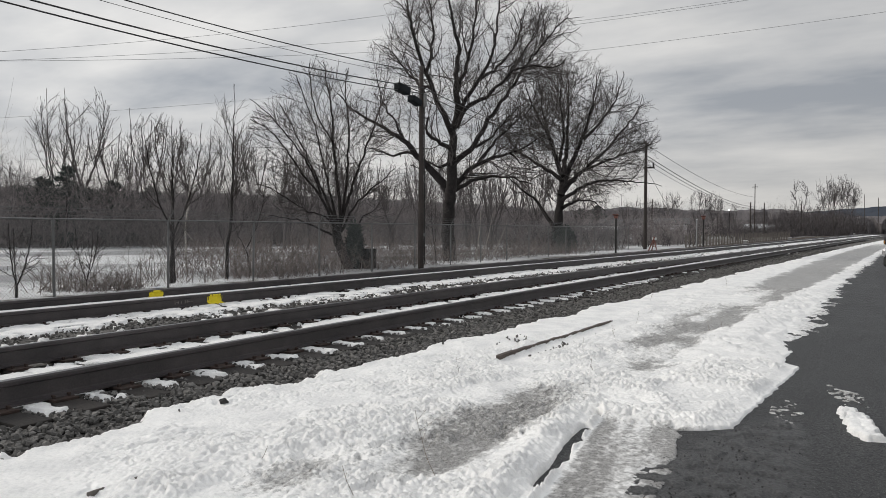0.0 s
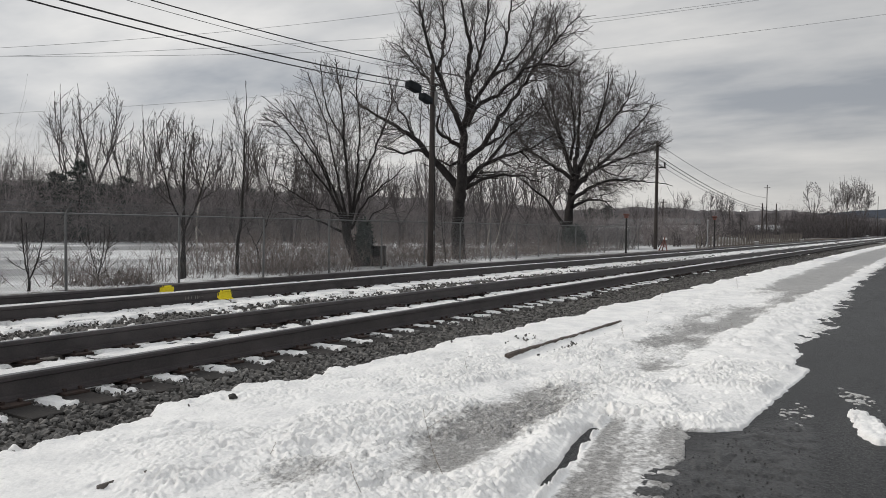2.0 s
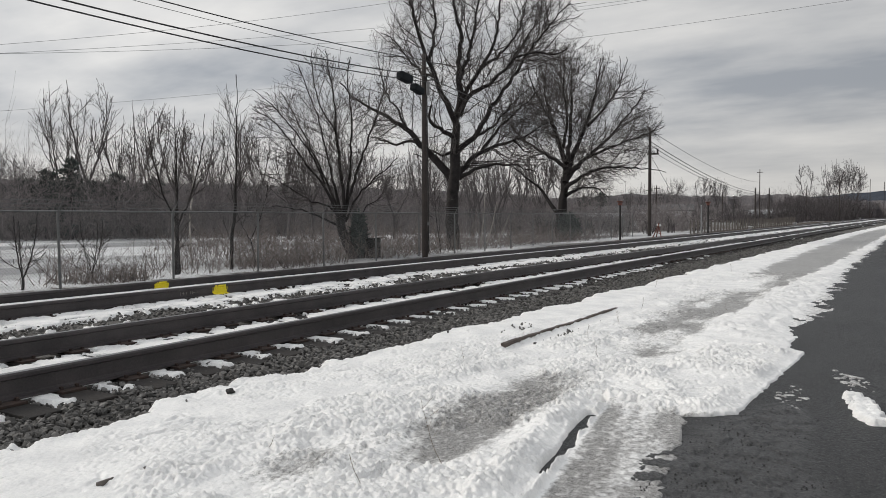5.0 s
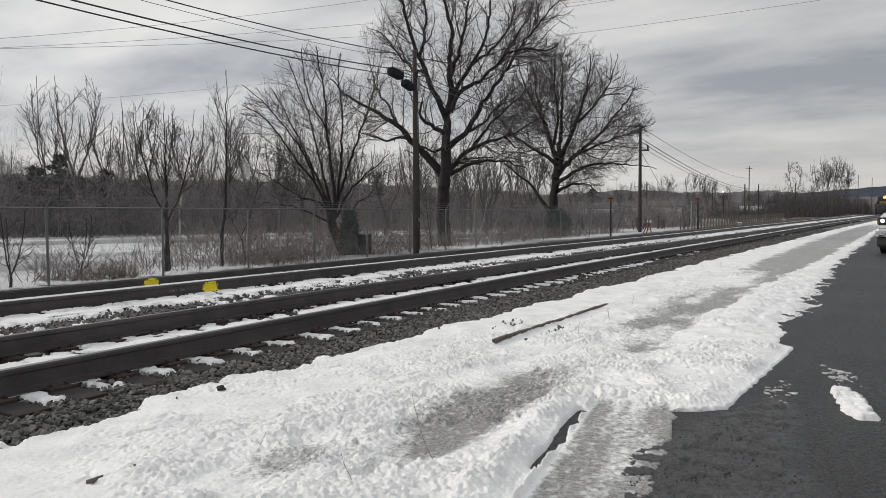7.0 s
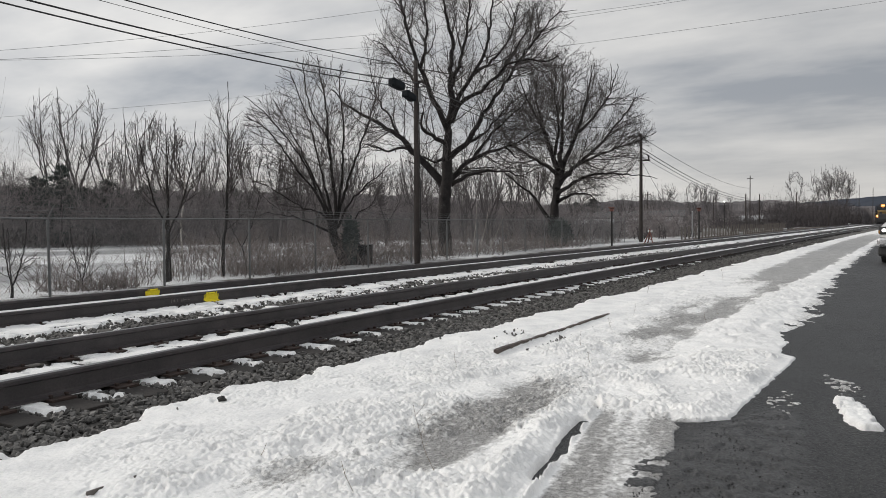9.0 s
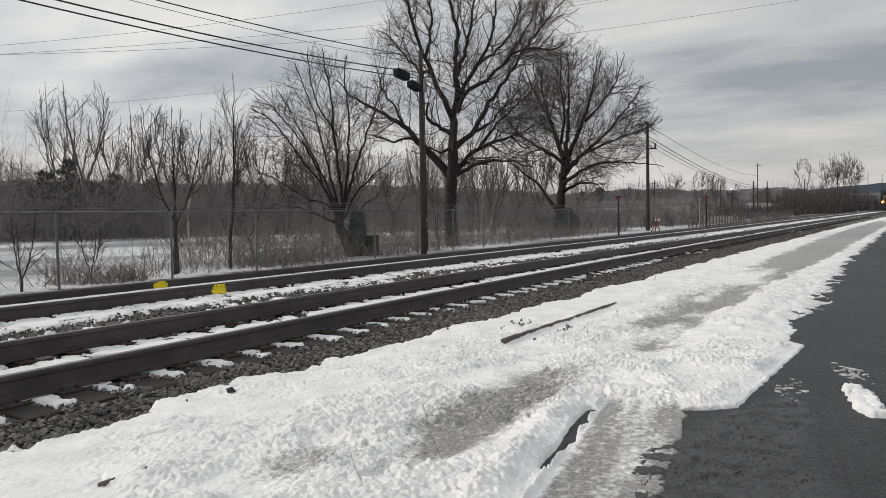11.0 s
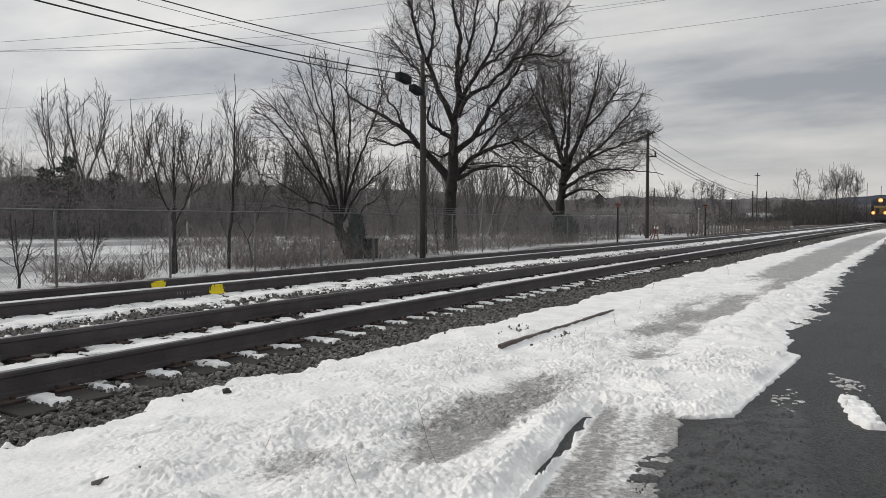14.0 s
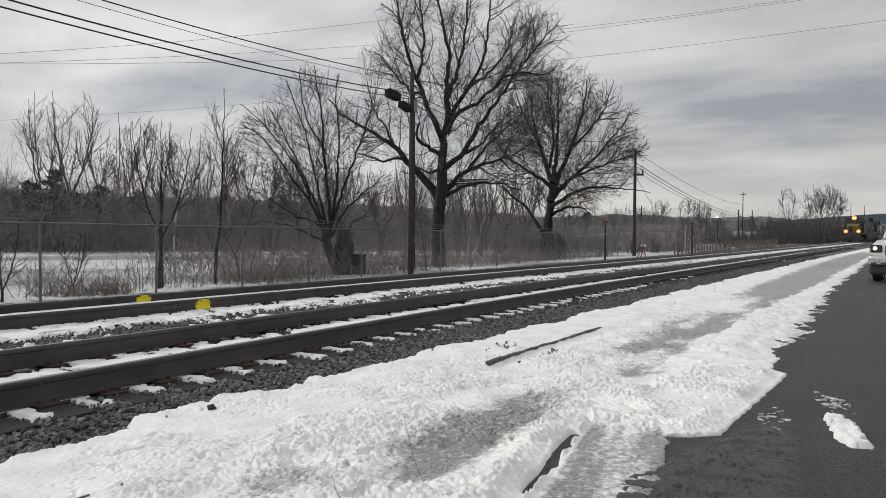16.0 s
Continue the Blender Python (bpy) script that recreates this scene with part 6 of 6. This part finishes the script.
# ---- pickup truck ----
def build_truck():
    t = thing("pickup_truck", pose(25.6, -2.16, 0.04, 0, 0, -12), "parked silver-white pickup truck with lit headlights", "pickup truck")

    def shell(name, sections, material, label=""):
        """A body lofted through sections: x, half width, low, high, top inset."""
        bm = bmesh.new()
        last = None
        for x, w, z0, z1, ins in sections:
            ring = [bm.verts.new((x, y, z)) for y, z in ((-w * 0.96, z0), (-w, z0 + 0.12), (-w, z1 - 0.14), (-w + ins, z1), (w - ins, z1), (w, z1 - 0.14), (w, z0 + 0.12), (w * 0.96, z0))]
            if last:
                for i in range(8):
                    bm.faces.new((last[i], last[(i + 1) % 8], ring[(i + 1) % 8], ring[i]))
            else:
                bm.faces.new(ring[::-1])
            last = ring
        bm.faces.new(last)
        bmesh.ops.recalc_face_normals(bm, faces=bm.faces)
        return part(name, bm, material, t, label, True)
    body = shell("body", [(0.10, 0.90, 0.62, 1.14, 0.12), (0.22, 0.97, 0.45, 1.24, 0.12), (0.6, 1.0, 0.42, 1.30, 0.12), (1.6, 1.0, 0.42, 1.34, 0.10), (3.9, 1.0, 0.42, 1.34, 0.08), (5.7, 1.0, 0.48, 1.34, 0.04)], CAR_PAINT)
    cab = shell("cab", [(1.55, 0.92, 1.25, 1.36, 0.05), (2.25, 0.86, 1.25, 1.88, 0.18), (2.6, 0.84, 1.25, 1.93, 0.18), (3.6, 0.84, 1.25, 1.92, 0.18), (3.95, 0.88, 1.25, 1.38, 0.06)], CAR_PAINT)
    bm = bmesh.new()
    q = [bm.verts.new(v) for v in ((1.60, -0.78, 1.38), (1.60, 0.78, 1.38), (2.24, 0.66, 1.86), (2.24, -0.66, 1.86))]
    bm.faces.new(q)
    g = bmesh.ops.extrude_face_region(bm, geom=bm.faces[:])
    bmesh.ops.translate(bm, verts=[v for v in g["geom"] if isinstance(v, bmesh.types.BMVert)], vec=(-0.02, 0, 0.02))
    part("windshield", bm, GLASS_DARK, cab)
    for sy in (-1, 1):
        part("side_window", box(bmesh.new(), (1.2, 0.03, 0.36), (2.9, sy * 0.86, 1.62), 0.01), GLASS_DARK, cab)
        m = part("mirror", box(bmesh.new(), (0.12, 0.26, 0.22), (1.75, sy * 1.14, 1.48), 0.04), CAR_TRIM, cab)
        pod = part("headlight", box(bmesh.new(), (0.16, 0.34, 0.24), (0.14, sy * 0.82, 1.04), 0.05), CAR_TRIM, t, "lit headlight in a dark housing")
        part("lens", rod(bmesh.new(), (0.07, sy * 0.84, 1.05), (0.04, sy * 0.84, 1.05), 0.062, 0.056, 16), CAR_LIGHT, pod, "lit white lens")
        part("indicator", box(bmesh.new(), (0.1, 0.05, 0.10), (0.10, sy * 0.965, 1.0), 0.02), AMBER, pod, "amber side lens")
        part("fog_light", rod(bmesh.new(), (-0.02, sy * 0.72, 0.62), (-0.09, sy * 0.72, 0.62), 0.07, 0.06, 14), CHROME, t)
    gr = part("grille", box(bmesh.new(), (0.12, 1.16, 0.30), (0.08, 0, 1.0), 0.04), CAR_TRIM, t, "black plastic grille")
    for z in (0.92, 1.0, 1.08):
        part("grille_bar", box(bmesh.new(), (0.05, 1.12, 0.03), (0.01, 0, z), 0.01), CHROME, gr)
    bump = part("bumper", box(bmesh.new(), (0.30, 2.02, 0.30), (0.06, 0, 0.68), 0.09), CHROME, t, "chromed steel bumper reflecting the dark asphalt")
    part("air_dam", box(bmesh.new(), (0.3, 1.98, 0.34), (0.16, 0, 0.40), 0.08), CAR_TRIM, bump)
    part("plate", box(bmesh.new(), (0.02, 0.32, 0.16), (-0.1, 0, 0.66), 0.004), WHITE_PAINT, bump)
    for x in (1.05, 4.5):
        for sy in (-0.88, 0.88):
            w = part("wheel", rod(bmesh.new(), (x, sy - 0.13, 0.38), (x, sy + 0.13, 0.38), 0.38, 0.38, 28), TYRE, t, "black tyre on a bright rim")
            part("rim", rod(bmesh.new(), (x, sy - 0.135, 0.38), (x, sy + 0.135, 0.38), 0.24, 0.24, 20), CHROME, w)


# ---- the train ----
WHEEL_R = 0.53


def axle(parent, x):
    bm = bmesh.new()
    for sy in (-0.72, 0.72):
        rod(bm, (0, sy - 0.06, 0), (0, sy + 0.06, 0), WHEEL_R, WHEEL_R, 24)
        rod(bm, (0, sy * 0.96 - 0.02, 0), (0, sy * 0.96 + 0.02, 0), WHEEL_R + 0.03, WHEEL_R + 0.03, 24)
    rod(bm, (0, -0.8, 0), (0, 0.8, 0), 0.09, 0.09, 10)
    w = part("wheelset", bm, BLACK_STEEL, parent, "dark steel wheelset")
    w.matrix_basis = pose(x, 0, WHEEL_R)
    return w


def truck_frame(parent, x, half):
    bm = bmesh.new()
    for sy in (-1.0, 1.0):
        box(bm, (half * 2 + 0.9, 0.16, 0.3), (x, sy, 0.62), 0.05)
        box(bm, (half * 0.9, 0.2, 0.42), (x, sy, 0.48), 0.05)
    box(bm, (0.5, 2.0, 0.3), (x, 0, 0.7), 0.04)
    part("bogie_frame", bm, BLACK_STEEL, parent)


def locomotive(lit):
    """Faces minus x; the origin is on the rail head under its middle, the front at minus 11."""
    t = thing("locomotive", pose(0, 0, 0), "dark blue and yellow freight locomotive with burning headlights" if lit else "dark blue trailing freight locomotive", "locomotive", "locomotives")
    part("frame", box(bmesh.new(), (21.6, 3.0, 0.32), (0, 0, 1.45), 0.05), BLACK_STEEL, t)
    bm = bmesh.new()
    pr = [(-10.2, 1.6), (-10.15, 2.75), (-9.7, 3.05), (-8.55, 3.15), (-8.55, 1.6)]
    a = [bm.verts.new((x, -1.05 + (0.25 if x < -9.9 else 0), z)) for x, z in pr]
    c = [bm.verts.new((x, 1.05 - (0.25 if x < -9.9 else 0), z)) for x, z in pr]
    for i in range(5):
        j = (i + 1) % 5
        bm.faces.new((a[i], a[j], c[j], c[i]))
    bm.faces.new(a[::-1]), bm.faces.new(c)
    bmesh.ops.recalc_face_normals(bm, faces=bm.faces)
    nose = part("nose", bm, LOCO_YELLOW, t, "yellow nose coloured dark as if backlit, with a dark door")
    part("nose_door", box(bmesh.new(), (0.04, 0.6, 1.0), (-10.2, 0.35, 2.15), 0.01), LOCO_BLUE, nose)
    bm = bmesh.new()
    pr = [(-8.55, 1.6), (-8.6, 3.2), (-8.35, 4.15), (-7.9, 4.5), (-6.2, 4.5), (-5.9, 4.2), (-5.9, 1.6)]
    a = [bm.verts.new((x, -1.5 + (0.22 if z > 4.3 else 0), z)) for x, z in pr]
    c = [bm.verts.new((x, 1.5 - (0.22 if z > 4.3 else 0), z)) for x, z in pr]
    for i in range(7):
        j = (i + 1) % 7
        bm.faces.new((a[i], a[j], c[j], c[i]))
    bm.faces.new(a[::-1]), bm.faces.new(c)
    bmesh.ops.recalc_face_normals(bm, faces=bm.faces)
    cab = part("cab", bm, LOCO_BLUE, t, "dark blue cab with dark windows")
    for y in (-0.72, 0.72):
        part("windshield", box(bmesh.new(), (0.05, 0.95, 0.62), (-8.53, y, 3.62), 0.02, Matrix.Rotation(radians(14), 4, "Y")), GLASS_DARK, cab)
        part("side_window", box(bmesh.new(), (1.3, 0.05, 0.65), (-7.1, y / 0.72 * 1.5, 3.55), 0.02), GLASS_DARK, cab)
    part("number_board", box(bmesh.new(), (0.1, 1.5, 0.2), (-8.25, 0, 4.3), 0.02), BLACK_STEEL, cab)
    hood = part("hood", box(bmesh.new(), (15.4, 1.9, 2.75), (1.9, 0, 2.98), 0.12), LOCO_BLUE, t, "dark blue engine hood")
    part("radiator", box(bmesh.new(), (4.2, 2.9, 0.75), (7.2, 0, 4.2), 0.08), LOCO_BLUE, hood)
    part("exhaust", box(bmesh.new(), (0.9, 0.5, 0.22), (-0.5, 0, 4.44), 0.03), BLACK_STEEL, hood)
    for x in (-2.4, 0.4):
        part("fan", rod(bmesh.new(), (x + 1.2, 0, 4.34), (x + 1.2, 0, 4.48), 0.55, 0.5, 18), BLACK_STEEL, hood)
    for sy in (-1, 1):
        for k in range(8):
            part("hood_door", box(bmesh.new(), (1.3, 0.04, 1.5), (-4.6 + 1.55 * k, sy * 0.96, 2.7), 0.02), LOCO_BLUE, hood)
        bm = bmesh.new()
        rod(bm, (-5.4, sy * 1.42, 2.55), (10.2, sy * 1.42, 2.55), 0.025, 0.025, 6)
        for k in range(11):
            rod(bm, (-5.4 + 1.56 * k, sy * 1.42, 1.6), (-5.4 + 1.56 * k, sy * 1.42, 2.55), 0.02, 0.02, 6)
        part("handrail", bm, LOCO_YELLOW, t)
        bm = bmesh.new()
        rod(bm, (-10.75, sy * 0.55, 1.6), (-10.75, sy * 0.55, 2.6), 0.02, 0.02, 6)
        rod(bm, (-10.75, sy * 1.35, 1.6), (-10.75, sy * 1.35, 2.6), 0.02, 0.02, 6)
        rod(bm, (-10.75, sy * 0.55, 2.6), (-10.75, sy * 1.35, 2.6), 0.02, 0.02, 6)
        part("end_rail", bm, LOCO_YELLOW, t)
        bm = bmesh.new()
        for k in range(4):
            box(bm, (0.7, 0.5, 0.05), (-10.2, sy * 1.2, 0.35 + 0.32 * k), 0.01)
        part("step", bm, BLACK_STEEL, t)
    part("pilot", box(bmesh.new(), (0.22, 2.7, 1.1), (-10.8, 0, 0.92), 0.05), BLACK_STEEL, t, "black snow plough pilot")
    part("coupler", box(bmesh.new(), (0.7, 0.3, 0.3), (-11.15, 0, 0.9), 0.06), BLACK_STEEL, t)
    part("rear_coupler", box(bmesh.new(), (0.7, 0.3, 0.3), (11.1, 0, 0.9), 0.06), BLACK_STEEL, t)
    part("fuel_tank", box(bmesh.new(), (5.2, 2.6, 0.85), (0.2, 0, 0.85), 0.15), BLACK_STEEL, t)
    lamp = HEADLIGHT if lit else GLASS_DARK
    for y in (-0.95, 0.95):
        d = part("ditch_light", rod(bmesh.new(), (-10.75, y, 1.78), (-10.95, y, 1.78), 0.17, 0.19, 16), BLACK_STEEL, t, "ditch light on the front walkway")
        part("lens", rod(bmesh.new(), (-10.95, y, 1.78), (-10.98, y, 1.78), 0.13, 0.12, 16), lamp, d, "burning warm lens" if lit else "dark lens")
        # oversized disc added behind the lens, stands for the lamp's glare
        part("reflector", rod(bmesh.new(), (-10.93, y, 1.78), (-10.965, y, 1.78), 0.27, 0.32, 20), LAMP_HALO if lit else BLACK_STEEL, d)
    h = part("headlight", box(bmesh.new(), (0.2, 0.8, 0.42), (-8.45, 0, 4.15), 0.05), BLACK_STEEL, t, "twin headlight over the windows")
    # added disc for the glare round the twin headlight
    part("reflector", rod(bmesh.new(), (-8.54, 0, 4.15), (-8.58, 0, 4.15), 0.36, 0.4, 24), LAMP_HALO if lit else BLACK_STEEL, h)
    for y in (-0.15, 0.15):
        part("lens", rod(bmesh.new(), (-8.56, y, 4.15), (-8.62, y, 4.15), 0.13, 0.12, 16), lamp, h, "burning warm lens" if lit else "dark lens")
    wheels = []
    for c in (-6.7, 6.7):
        truck_frame(t, c, 1.9)
        wheels += [axle(t, c + d) for d in (-1.75, 0, 1.75)]
    return t, wheels


def hopper():
    t = thing("hopper_car", pose(0, 0, 0), "grey covered hopper car with ribbed sides", "rail car", "rail cars")
    bm = bmesh.new()
    prof = [(-0.75, 1.0), (-1.5, 1.75), (-1.55, 3.9), (-1.1, 4.5), (1.1, 4.5), (1.55, 3.9), (1.5, 1.75), (0.75, 1.0)]
    rings = []
    for x, k in ((-7.6, 0.55), (-6.8, 1.0), (6.8, 1.0), (7.6, 0.55)):
        rings.append([bm.verts.new((x, y, 4.5 - (4.5 - z) * (k if k < 1 else 1))) for y, z in prof])
    for a, b in zip(rings[:-1], rings[1:]):
        for i in range(8):
            bm.faces.new((a[i], a[(i + 1) % 8], b[(i + 1) % 8], b[i]))
    bm.faces.new(rings[0][::-1]), bm.faces.new(rings[-1])
    bmesh.ops.recalc_face_normals(bm, faces=bm.faces)
    part("body", bm, GREY_STEEL, t)
    for sy in (-1, 1):
        for k in range(10):
            part("rib", box(bmesh.new(), (0.1, 0.1, 2.1), (-6.3 + 1.4 * k, sy * 1.56, 2.8), 0.02), GREY_STEEL, t)
    part("sill", box(bmesh.new(), (16.6, 0.5, 0.35), (0, 0, 1.05), 0.04), BLACK_STEEL, t)
    for x in (-8.0, 8.0):
        bm = bmesh.new()
        for sy in (-1.35, 1.35):
            rod(bm, (x, sy, 1.0), (x, sy, 4.3), 0.05, 0.05, 6)
        box(bm, (0.9, 2.8, 0.08), (x, 0, 1.25), 0.01)
        box(bm, (0.9, 2.8, 0.08), (x, 0, 4.3), 0.01)
        part("end_frame", bm, WHITE_PAINT if x < 0 else GREY_STEEL, t)
    wheels = []
    for c in (-6.4, 6.4):
        truck_frame(t, c, 0.9)
        wheels += [axle(t, c + d) for d in (-0.88, 0.88)]
    return t, wheels


def line_pose(s):
    """The pose of a vehicle whose middle is at s on the farther track, facing the viewer."""
    h = float(np.interp(s, HEAD_S, HEAD_V))
    up = (float(rise(s + 2)) - float(rise(s - 2))) / 4
    x, y, z = on_line(s, 10.2325, RAIL_Z)
    return pose(x, y, z, 0, -math.degrees(math.atan(up)), -math.degrees(math.atan(h)))


SPEED = 6.5


def lead(t):
    """Where the front of the train is, along the line."""
    return 140.0 + SPEED * (16.0 - t)


def motions():
    train = []
    for make, half in ((lambda: locomotive(True), 11.4), (lambda: locomotive(False), 11.4), (hopper, 8.6), (hopper, 8.6), (hopper, 8.6)):
        ob, wheels = make()
        train.append((ob, wheels, half))
    at = 0.0
    for k, (ob, wheels, half) in enumerate(train):
        mid = at + (11.0 if k == 0 else half)
        at = mid + half
        walk(ob, [(t, line_pose(lead(t) + mid)) for t in range(17)])
        turn = math.degrees(SPEED * 0.1 / WHEEL_R)
        for w in wheels:
            x = w.matrix_basis.translation.x
            walk(w, [(0.1 * i, pose(x, 0, WHEEL_R, 0, -turn * i, 0)) for i in range(161)])


build_markers()
build_right_distance()
build_small_things()
build_truck()
for rail, u, seed in ((far_rails[0], RAILS[2], 2), (far_rails[1], RAILS[3], 5)):
    paint_patch(rail, 8.66, u, 0.34, 1.0, seed)
chalk_marks(far_rails[0], 7.85, RAILS[2])
build_stones(bed)

# The nearest ballast and everything that moves come last.
motions()
